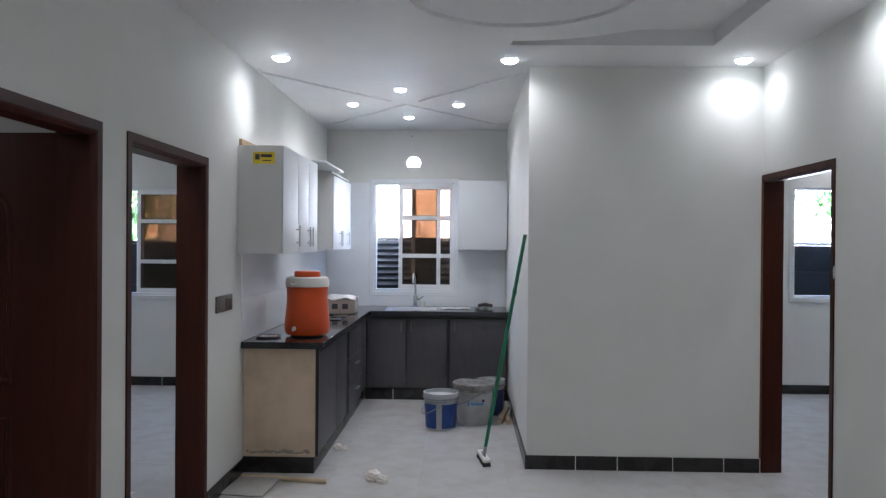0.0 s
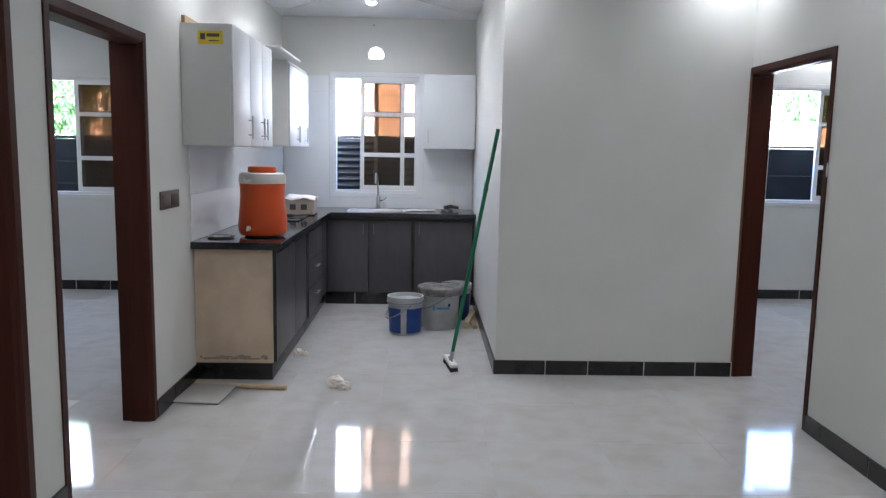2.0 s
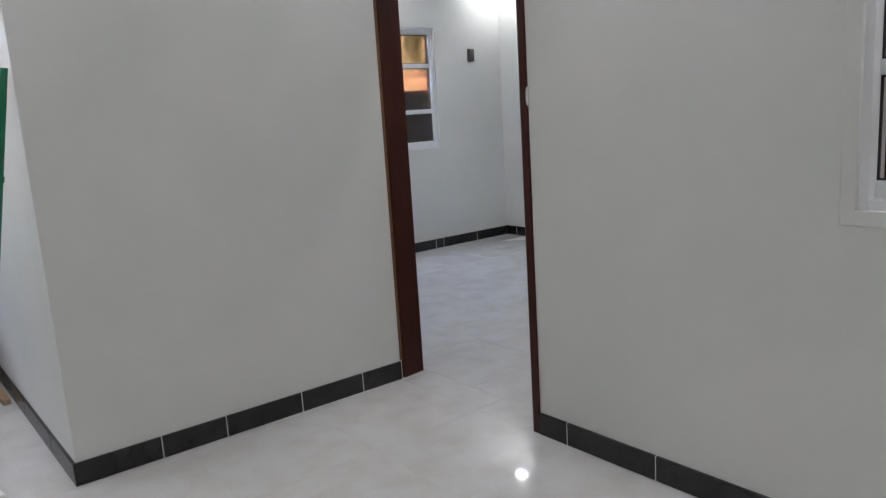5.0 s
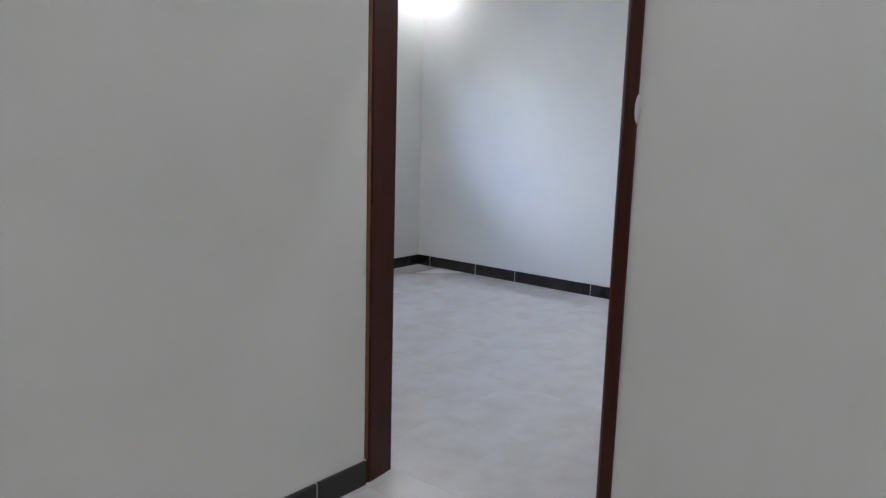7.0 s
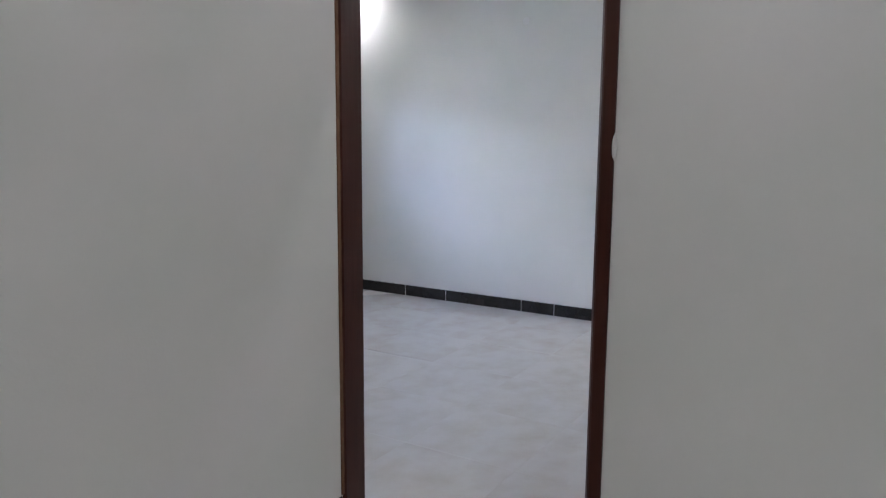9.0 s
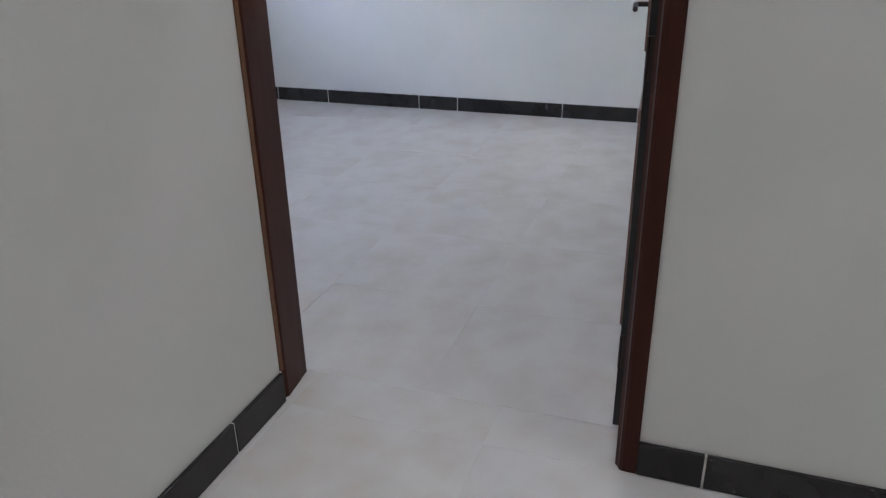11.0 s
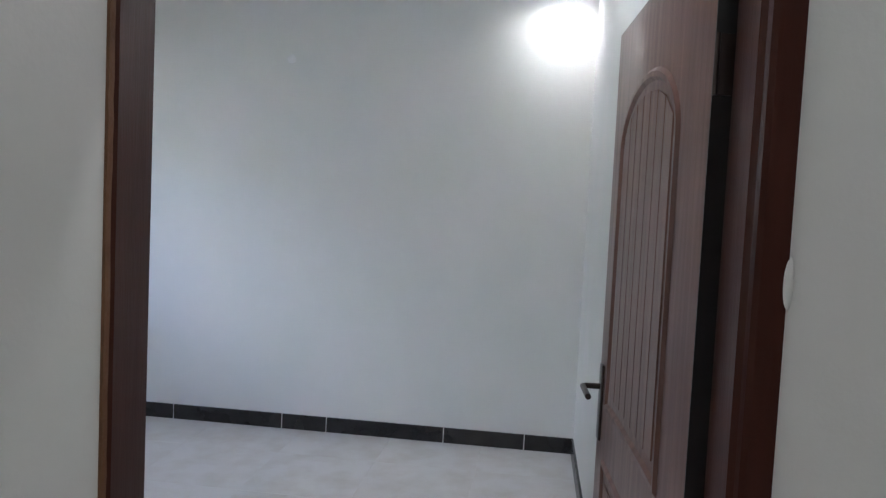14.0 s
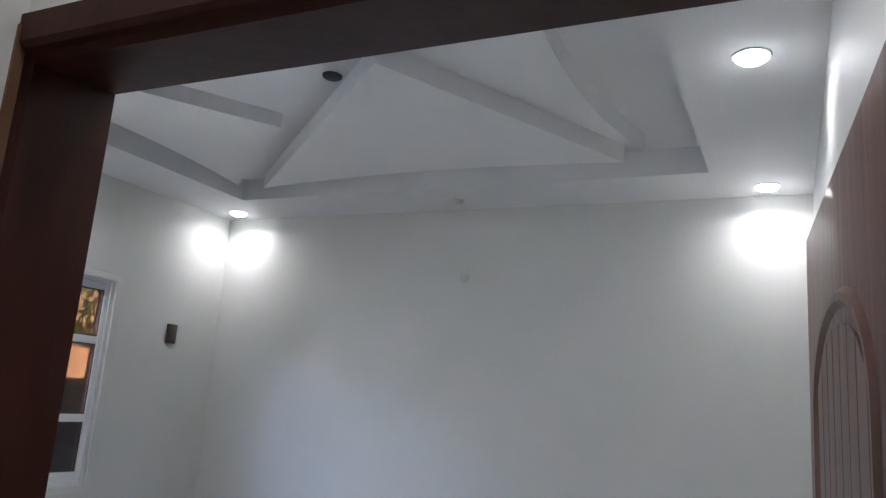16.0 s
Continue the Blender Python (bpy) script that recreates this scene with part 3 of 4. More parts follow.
window(1, pose(0, NORTH, 0), *KWIN, [(-0.592, -0.126, 0.02), (-0.452, 0.022, 0.058)], GLASS, "white aluminium sliding kitchen window, bronze glass, partly open", SPLASH, bars=(0.323, 0.686))
window(2, pose(0, NORTH, 0), *RWIN, [(4.27, 4.94, 0.02), (4.285, 4.945, 0.058)], GLASS, "white aluminium sliding bedroom window, bronze glass, half open", PAINT)
window(3, pose(0, NORTH, 0), *LWIN, [(-3.548, -2.95, 0.02), (-3.53, -2.957, 0.058)], GLASS, "white aluminium sliding window, bronze glass, half open", PAINT)
window(4, pose(RIGHT, 0, 0, 0, 0, -90), -SWIN[1], -SWIN[0], SWIN[2], SWIN[3], [(-2.872, -2.29, 0.052), (-2.33, -1.75, 0.02)], MIRROR_GLASS,
       "white aluminium sliding lounge window with reflective bronze glass", PAINT, 0.03, (0.329, 0.70))


# ---- outside ----
tagged(block("ground", (-300, 8.27, -0.6), (300, 400, -0.25), EARTH), "bare pale ground outside the flat", "ground", kind="structure")


def louvre_fence(m, wide, tall, pitch, label, tilt=28, mat=FENCE, overlap=1.2, bent=False):
    """A black metal screen of slats between posts; local x along it."""
    root = thing("louvre_fence", m, label, "fence", "black metal screens outside")
    for x in (0, wide - 0.04):
        block("post", (x, 0, -0.25), (x + 0.04, 0.05, tall), FENCE, root, 0.003)
    block("rail", (0.04, 0.005, tall - 0.03), (wide - 0.04, 0.045, tall), FENCE, root, 0.003)
    z, slat = tall - pitch * overlap - 0.032, None
    while z > -0.2:
        if slat is None:
            bm = bmesh.new()
            if bent:
                rows = [[bm.verts.new((x, y, pitch * v)) for y, v in ((0.0, 0.0), (-0.024, 0.45), (0.004, 1.02), (0.008, 1.02), (-0.018, 0.45), (0.006, 0.0))] for x in (0.04, wide - 0.04)]
                for k in range(6):
                    bm.faces.new((rows[0][k], rows[0][(k + 1) % 6], rows[1][(k + 1) % 6], rows[1][k]))
                bm.faces.new(rows[0]), bm.faces.new(rows[1])
            else:
                add_box(bm, (0.04, -0.006, 0), (wide - 0.04, 0.006, pitch * overlap), 0.002, 1)
            slat = mesh_object("slat", bm, mat, root)
            ob = slat
        else:
            ob = new("slat", slat.data)
            ob.parent = root
        ob.matrix_basis = pose(0, 0.02, z, tilt)
        z -= pitch
    return root


louvre_fence(pose(-1.6, 8.40, 0), 2.2, 1.685, 0.068, "black metal louvred screen outside the kitchen window", 0, LOUVRE, 1.0, True)
louvre_fence(pose(-5.0, 8.42, 0), 2.9, 1.625, 0.24, "black metal slatted screen outside the side room", 3)
louvre_fence(pose(3.0, 8.42, 0), 3.0, 1.66, 0.30, "black metal slatted screen outside the bedroom", 3)


def house(m, wide, tall, mat, label):
    """A rendered house front with a cornice, a string course and plain shuttered windows; local x along it, front towards -y."""
    root = thing("house", m, label, "house")
    block("wall", (0, 0, -0.3), (wide, 4.0, tall), mat, root)
    block("cornice", (-0.15, -0.2, tall), (wide + 0.15, 4.1, tall + 0.22), mat, root, 0.02)
    block("string_course", (-0.02, -0.08, 2.95), (wide + 0.02, 0.0, 3.15), mat, root, 0.01)
    for x in np.arange(1.0, wide - 1.4, 2.4):
        block("window", (x, -0.05, 3.7), (x + 1.1, 0.02, 4.9), PLASTIC_WHITE, root, 0.01)
    return root


house(pose(-3.4, 13.2, 0), 6.2, 5.6, RENDERED, "white rendered two-storey house across the passage")
house(pose(-13.4, 15.5, 0), 7.0, 5.2, RENDERED, "white rendered house behind the tree")

boundary = thing("boundary_wall", pose(3.2, 11.6, 0), "white rendered boundary wall with a flat coping", "wall")
block("wall", (0, 0, -0.3), (10, 0.2, 2.02), RENDERED, boundary, 0.01)
block("coping", (0, -0.03, 2.02), (10, 0.23, 2.08), RENDERED, boundary, 0.01)


def tree(m, tall, spread, seed, label):
    """A tapered trunk with limbs and a loose crown of leaves."""
    rng = random.Random(seed)
    root = thing("tree", m, label, "tree")
    rod("trunk", [(0, 0, -0.3), (0.05, 0.02, tall * 0.25), (-0.03, 0.05, tall * 0.5), (0.04, 0, tall * 0.75)], 0.09, BARK, root, 10)
    bm = bmesh.new()
    tips = []
    for k in range(12):
        a, h = rng.uniform(0, math.tau), tall * rng.uniform(0.25, 0.75)
        tip = Vector((math.cos(a) * spread * rng.uniform(0.5, 1), math.sin(a) * spread * rng.uniform(0.5, 1), h + rng.uniform(0.0, 0.9)))
        rod("limb", [(0, 0, h - 0.1), tuple(tip * 0.5 + Vector((0, 0, h * 0.5 + 0.1))), tuple(tip)], 0.03, BARK, root, 6)
        tips.append(tip)
    for k in range(4200):
        tip = rng.choice(tips)
        p = tip * rng.uniform(0.55, 1.1) + Vector([rng.gauss(0, 0.28) for _ in range(3)])
        p.z = max(p.z, 0.9)
        q = Euler([rng.uniform(0, 6.28) for _ in range(3)]).to_matrix()
        s = rng.uniform(0.05, 0.11)
        vs = [bm.verts.new(p + q @ Vector(v) * s) for v in ((-1, 0, 0), (0, -0.35, 0.1), (1.2, 0, 0), (0, 0.35, 0.1))]
        bm.faces.new(vs)
    tagged(mesh_object("leaves", bm, FOLIAGE, root), kind="stuff")
    return root


tree(pose(-6.2, 11.2, 0), 3.6, 1.7, 3, "leafy green garden tree outside the side room")
tree(pose(4.3, 14.3, 0), 4.6, 1.9, 8, "leafy green tree behind the boundary wall")
tree(pose(8.4, 14.3, 0), 4.6, 1.8, 11, "leafy green tree behind the boundary wall")


# ---- downlights ----
def downlight(m, lit, label):
    root = thing("downlight", m, label, "downlight", "round recessed downlights")
    lathe("trim", [(0.056, -0.003), (0.058, -0.006), (0.061, -0.005), (0.063, -0.001), (0.063, 0.004)], PLASTIC_WHITE, root, 32)
    lathe("lens", [(0.0, -0.028), (0.024, -0.0265), (0.041, -0.021), (0.053, -0.012), (0.057, -0.001)], LENS if lit else CREAM, root, 32)
    return root


first = None
for x, y in CORNER_SPOTS + FRONT_SPOTS + RIGHT_SPOTS + UNSEEN_LOUNGE_SPOTS + KITCHEN_SPOTS + BEDROOM_SPOTS + UNSEEN_LEFT_SPOTS + UNSEEN_SIDE_SPOTS:
    if first is None:
        first = downlight(pose(x, y, CEIL), True, "round recessed white downlight, lit, in the ceiling")
    else:
        copy_thing(first, pose(x, y, CEIL) @ Matrix.Scale(0.86 if (x, y) in KITCHEN_SPOTS else 1.0, 4))
downlight(pose(5.66, 6.17, CEIL), False, "round recessed white downlight, unlit, in the bedroom ceiling")
downlight(pose(-1.12, 3.58, CEIL), False, "round recessed white downlight, unlit, in the ceiling")
# the fan box is an open hole; a dark disc stands for its shade
fan_box = thing("ceiling_box", pose(4.185, 6.10, CEIL + 0.14), "dark disc for the shaded fan box opening in the bedroom ceiling groove", "ceiling box")
lathe("cover", [(0.0, -0.012), (0.034, -0.013), (0.042, -0.008), (0.044, 0.0)], INK, fan_box, 24)


# ---- switches ----
def switch_plate(m, wide, tall, gangs, label, mat):
    """A wall plate with rockers; local x along the wall, face towards -y."""
    root = thing("switch_plate", m, label, "switch", "wall switch plates")
    block("plate", (-wide / 2, -0.011, -tall / 2), (wide / 2, 0, tall / 2), mat, root, 0.003)
    for k in range(gangs):
        w = (wide - 0.03) / gangs
        block("rocker", (-wide / 2 + 0.015 + k * w + 0.003, -0.015, -tall / 2 + 0.02), (-wide / 2 + 0.015 + (k + 1) * w - 0.003, -0.010, tall / 2 - 0.02), mat, root, 0.002)
    return root


switch_plate(pose(LEFT, 4.567, 1.216, 0, 0, 90), 0.31, 0.105, 2, "dark brown multi-gang switch plate on the wall", SWITCH)
switch_plate(pose(BOXX, 6.35, 1.23, 0, 0, -90), 0.075, 0.11, 1, "dark grey single switch plate beside the kitchen", GREY_SWITCH)
switch_plate(pose(5.451, NORTH, 1.992, 0, 0, 0), 0.085, 0.125, 1, "dark brown single switch plate high on the bedroom wall", SWITCH)

# ---- kitchen ----
COUNTER, CX, CY = 0.92, -0.83, 7.44


def bar_handle(name, root, m, length, mat):
    """A steel bar handle on two posts; local z along the bar, y away from the door."""
    ob = rod(name, [(0, 0.028, -length / 2), (0, 0.028, length / 2)], 0.0058, mat, root)
    ob.matrix_basis = m
    for z in (-length * 0.32, length * 0.32):
        rod("handle_post", [(0, 0, z), (0, 0.028, z)], 0.0042, mat, ob, 8)
    return ob


def fronts(root, doors, mat, m, thick=0.018, gap=0.002, long=0.15):
    """Doors or drawer fronts (x0, x1, z0, z1, handle, hx, hz); local x along the run, front towards -y."""
    for x0, x1, z0, z1, kind, hx, hz in doors:
        d = block("drawer_front" if kind == "h" else "door", (x0 + gap, -thick, z0 + gap), (x1 - gap, 0, z1 - gap), mat, root, 0.002)
        turn = pose(hx, -thick, hz, 0, 0, 180) if kind == "v" else pose(hx, -thick, hz, 0, 90, 180)
        if kind in "vh":
            bar_handle("handle", d, turn, long if kind == "v" else 0.16, DULL_STEEL if kind == "v" and mat is LAMINATE else SATIN)


def base_unit(m, wide, deep, doors, label, thick=0.018):
    """A base unit: carcass, black edge strips, plinth and fronts; local x along the run, y to the wall."""
    root = thing("base_cabinet", m, label, "kitchen cabinet", "dark grey base cabinets")
    block("body", (0.001, 0.002, 0.12), (wide - 0.001, deep, 0.878), BLACK_TRIM, root)
    block("plinth", (0, 0.008, 0), (wide, 0.03, 0.115), SKIRT, root, 0.002)
    block("rail", (0, -0.002, 0.845), (wide, 0.0015, 0.878), BLACK_TRIM, root)
    block("edge_strip", (0, -0.020, 0.12), (0.022, 0.0, 0.878), BLACK_TRIM, root, 0.001)
    fronts(root, doors, LAMINATE, None, thick, 0.005, 0.10)
    return root


# the left run faces +x: local x runs towards +y
fl = pose(-0.883, 5.0, 0, 0, 0, 90)
unit = base_unit(fl, 1.25, 0.51, [(0.025, 0.72, 0.125, 0.842, "n", 0.66, 0.75), (0.72, 1.248, 0.125, 0.842, "n", 0.78, 0.75)],
                 "dark grey laminate base cabinet with a bare plaster end")
block("end_panel", (-0.005, 0.003, 0.118), (0.0008, 0.51, 0.878), PLASTER, unit)
rng = random.Random(21)
bm = bmesh.new()
for k in range(34):
    y = rng.gauss(0.17, 0.05) if k < 14 else rng.uniform(0.02, 0.5)
    bmesh.ops.create_icosphere(bm, subdivisions=2, radius=1, matrix=Matrix.Translation((-0.0045, y, 0.137 + abs(rng.gauss(0, 0.008)))) @ Matrix.Diagonal((0.004, rng.uniform(0.008, 0.03), rng.uniform(0.004, 0.012), 1)))
mesh_object("mortar_crust", bm, CRUST, unit, smooth=True)
tagged(bpy.data.objects["mortar_crust"], kind="stuff")
block("end_skirting", (-0.013, 0.008, 0.0), (-0.001, 0.51, 0.112), SKIRT, unit, 0.002)
block("end_ledge", (-0.009, 0.006, 0.112), (-0.001, 0.51, 0.135), PLASTER, unit, 0.004)
base_unit(fl @ pose(1.25, 0, 0), 0.80, 0.51, [(0.025, 0.798, 0.60, 0.842, "n", 0, 0), (0.025, 0.798, 0.365, 0.60, "h", 0.40, 0.52), (0.025, 0.798, 0.125, 0.365, "h", 0.40, 0.285)],
          "dark grey laminate base cabinet with two drawers", 0.034)
base_unit(fl @ pose(2.05, 0, 0), 0.45, 0.51, [(0.025, 0.44, 0.125, 0.842, "v", 0.10, 0.75)], "narrow dark grey laminate corner cabinet")
# the back run faces -y
bk = pose(-0.875, 7.50, 0)
back = base_unit(bk, 0.85, 0.58, [(0.025, 0.425, 0.125, 0.842, "v", 0.375, 0.76), (0.425, 0.848, 0.125, 0.842, "v", 0.475, 0.76)],
          "dark grey laminate double sink cabinet under the window")
block("plinth_joint", (0.288, 0.0065, 0.002), (0.293, 0.009, 0.113), SKIRT_GROUT, back)
base_unit(bk @ pose(0.85, 0, 0), 0.62, 0.58, [(0.025, 0.60, 0.125, 0.842, "v", 0.075, 0.76)], "dark grey laminate base cabinet beside the wall")

# L-shaped granite top with openings for hob and sink
top = thing("countertop", pose(0, 0, 0), "polished black granite L-shaped kitchen countertop", "countertop", kind="structure")
SINK, HOB = (-0.66, -0.10, 7.56, 7.93), (-1.27, -0.97, 6.45, 7.03)
bm = bmesh.new()
for lo, hi in (((LEFT + 0.002, 4.945), (CX, HOB[2])), ((LEFT + 0.002, HOB[2]), (HOB[0], HOB[3])), ((HOB[1], HOB[2]), (CX, HOB[3])), ((LEFT + 0.002, HOB[3]), (CX, CY)),
               ((LEFT + 0.002, CY), (SINK[0], NORTH - 0.002)), ((SINK[0], CY), (SINK[1], SINK[2])), ((SINK[0], SINK[3]), (SINK[1], NORTH - 0.002)), ((SINK[1], CY), (BOXX - 0.002, NORTH - 0.002))):
    add_box(bm, (*lo, 0.882), (*hi, COUNTER))
mesh_object("top", bm, GRANITE, top)
block("front_edge", (CX, 4.945, 0.874), (CX + 0.012, CY, COUNTER + 0.001), GRANITE, top, 0.005)
block("front_edge", (CX + 0.012, CY - 0.012, 0.874), (BOXX - 0.002, CY, COUNTER + 0.001), GRANITE, top, 0.005)
block("front_edge", (LEFT + 0.002, 4.933, 0.874), (CX + 0.012, 4.945, COUNTER + 0.001), GRANITE, top, 0.005)

sink = thing("sink", pose((SINK[0] + SINK[1]) / 2, (SINK[2] + SINK[3]) / 2, COUNTER), "stainless steel inset kitchen sink in the granite top", "sink")
bm = bmesh.new()
w, d = (SINK[1] - SINK[0]) / 2, (SINK[3] - SINK[2]) / 2
rings = []
for grow, z in ((0.022, 0.001), (0.018, 0.004), (-0.012, 0.004), (-0.022, -0.01), (-0.03, -0.16), (-0.07, -0.18)):
    ring = []
    for cx, cy, a0 in ((1, 1, 0), (-1, 1, 90), (-1, -1, 180), (1, -1, 270)):
        r = 0.05
        for k in range(6):
            a = radians(a0 + 18 * k)
            ring.append(bm.verts.new((cx * (w + grow - r) + r * math.cos(a), cy * (d + grow - r) + r * math.sin(a), z)))
    rings.append(ring)
for a, b in zip(rings, rings[1:]):
    for k in range(len(a)):
        bm.faces.new((a[k], a[(k + 1) % len(a)], b[(k + 1) % len(a)], b[k]))
bm.faces.new(rings[-1])
mesh_object("basin", bm, STEEL_SINK, sink, smooth=True)
tap = thing("tap", pose(-0.39, 7.99, COUNTER), "tall brushed steel kitchen mixer tap behind the sink", "tap")
lathe("base", [(0.0, 0), (0.03, 0), (0.03, 0.01), (0.024, 0.016), (0.024, 0.12), (0.019, 0.13), (0.0, 0.13)], CHROME, tap, 24)
rod("spout", [(0, 0, 0.12), (-0.004, 0.0, 0.22), (-0.008, -0.01, 0.31), (-0.012, -0.04, 0.36), (-0.016, -0.085, 0.365), (-0.018, -0.12, 0.33), (-0.018, -0.13, 0.27)], 0.012, CHROME, tap)
rod("lever", [(0.02, 0, 0.085), (0.05, -0.01, 0.09), (0.085, -0.02, 0.12)], 0.007, CHROME, tap)

hob = thing("hob", pose(0, 0, COUNTER), "black glass gas hob set into the counter", "hob")
block("glass", (HOB[0] - 0.012, HOB[2] - 0.012, 0.001), (HOB[1] + 0.012, HOB[3] + 0.012, 0.008), GRANITE, hob, 0.002)
block("pan", (HOB[0] + 0.004, HOB[2] + 0.004, -0.035), (HOB[1] - 0.004, HOB[3] - 0.004, 0.0), BLACK_TRIM, hob)
for y in (6.6, 6.88):
    lathe("burner", [(0.0, 0.024), (0.03, 0.024), (0.036, 0.018), (0.045, 0.012), (0.045, 0.008)], BLACK_TRIM, hob, 24, (-1.12, y, 0))


def wall_cabinet(m, wide, deep, tall, doors, label, bottom=True):
    """A wall cabinet; local x along the run, y to the wall, front towards -y, z from its underside."""
    root = thing("wall_cabinet", m, label, "kitchen cabinet", "white wall cabinets")
    t = 0.018
    for lo, hi in (((0, 0, 0), (t, deep, tall)), ((wide - t, 0, 0), (wide, deep, tall)), ((t, 0.001, 0), (wide - t, deep, t)), ((t, 0.001, tall - t), (wide - t, deep, tall)), ((t, deep - 0.008, t), (wide - t, deep, tall - t))):
        block("panel", lo, hi, CABINET_SIDE, root, 0.001, 1)
    fronts(root, doors, CABINET, None)
    return root


cab = wall_cabinet(pose(-1.10, 4.845, 1.533, 0, 0, 90), 1.165, 0.296, 0.735,
                   [(0.0, 0.455, 0, 0.735, "v", 0.39, 0.125), (0.455, 0.825, 0, 0.735, "v", 0.765, 0.125), (0.825, 1.165, 0, 0.735, "v", 0.87, 0.125)],
                   "white gloss wall cabinet with three doors and steel handles")
sticker = thing("sticker", pose(-1.215, 4.8445, 2.183), "yellow supplier sticker on the cabinet side", "sticker")
block("label_sheet", (-0.075, -0.0012, -0.04), (0.075, 0.0, 0.04), YELLOW, sticker)
for lo, hi in (((-0.06, -0.012), (-0.03, 0.025)), ((-0.022, 0.004), (0.055, 0.024)), ((-0.01, -0.022), (0.05, -0.015))):
    block("printed_bar", (lo[0], -0.0018, lo[1]), (hi[0], -0.0012, hi[1]), INK, sticker)
peg = tagged(block("timber_offcut", (LEFT + 0.002, 4.87, 2.268), (LEFT + 0.024, 5.6, 2.317), TIMBER, None, 0.002), "short raw timber batten lying on the wall cabinet", "timber")
wall_cabinet(pose(-1.10, 6.76, 1.55, 0, 0, 90), 1.04, 0.296, 0.735,
             [(0.0, 0.35, 0, 0.70, "v", 0.315, 0.11), (0.35, 0.74, 0, 0.70, "v", 0.385, 0.11), (0.74, 1.04, 0, 0.70, "v", 0.79, 0.11)],
             "white gloss wall cabinet with a hood gap beside it")
shelf = tagged(block("top_board", (LEFT + 0.002, 6.02, 2.286), (-1.02, 6.95, 2.302), CABINET_SIDE, None, 0.002), "white laminated board bridging the hood gap", "board")
wall_cabinet(pose(0.072, 7.76, 1.552), 0.525, 0.323, 0.735, [(0.0, 0.52, 0, 0.735, "v", 0.05, 0.12)], "white gloss single-door wall cabinet beside the window")


# ---- loose things in the kitchen ----
def water_cooler(m):
    root = thing("water_cooler", m, "orange plastic insulated water cooler with white collar on the counter", "water cooler")
    body = [(0.0, 0.012), (0.12, 0.012), (0.158, 0.016), (0.168, 0.04), (0.172, 0.08), (0.166, 0.15), (0.158, 0.23), (0.154, 0.30), (0.157, 0.36), (0.160, 0.385), (0.0, 0.385)]
    lathe("body", body, ORANGE, root, 56)
    lathe("foot", [(0.0, 0.0), (0.125, 0.0), (0.128, 0.014), (0.0, 0.014)], BLACK_TRIM, root, 40)
    lathe("collar", [(0.156, 0.380), (0.164, 0.384), (0.166, 0.40), (0.164, 0.43), (0.158, 0.45), (0.146, 0.458), (0.0, 0.462)], CREAM, root, 56)
    lathe("cap", [(0.096, 0.459), (0.100, 0.463), (0.100, 0.492), (0.094, 0.501), (0.05, 0.504), (0.0, 0.504)], ORANGE, root, 48)
    turn = radians(-112)
    c, s = math.cos(turn), math.sin(turn)
    lathe("tap_collar", [(0.0, 0.0), (0.017, 0.0), (0.017, 0.010), (0.0, 0.012)], CREAM, root, 20).matrix_basis = Matrix.Translation((0.168 * c, 0.168 * s, 0.07)) @ Vector((c, s, 0)).to_track_quat("Z", "Y").to_matrix().to_4x4()
    rod("tap_spout", [(0.17 * c, 0.17 * s, 0.07), (0.19 * c, 0.19 * s, 0.07), (0.193 * c, 0.193 * s, 0.052)], 0.007, CREAM, root)
    for a in (65, 245):
        c, s = math.cos(radians(a)), math.sin(radians(a))
        rod("carry_loop", [(0.165 * c - 0.03 * s, 0.165 * s + 0.03 * c, 0.41), (0.19 * c, 0.19 * s, 0.40), (0.165 * c + 0.03 * s, 0.165 * s - 0.03 * c, 0.41)], 0.008, CREAM, root)
    return root


water_cooler(pose(-1.02, 5.345, COUNTER) @ Matrix.Diagonal((0.97, 0.97, 0.955, 1)))

box = thing("cardboard_box", pose(-1.09, 7.22, COUNTER + 0.009, 0, 0, 4), "open cardboard carton with crumpled paper on the counter", "box")
bm = bmesh.new()
for lo, hi in (((-0.16, -0.22, 0), (0.16, 0.22, 0.006)), ((-0.16, -0.22, 0), (-0.154, 0.22, 0.13)), ((0.154, -0.22, 0), (0.16, 0.22, 0.13)), ((-0.154, -0.22, 0), (0.154, -0.214, 0.13)), ((-0.154, 0.214, 0), (0.154, 0.22, 0.13))):
    add_box(bm, lo, hi)
mesh_object("carton", bm, CARD, box)
for x in (-0.06, 0.04):
    block("print_mark", (x, -0.2212, 0.045), (x + 0.055, -0.22, 0.095), INK, box)
block("side_print", (0.16, -0.15, 0.04), (0.1612, 0.12, 0.10), GREY_SWITCH, box)


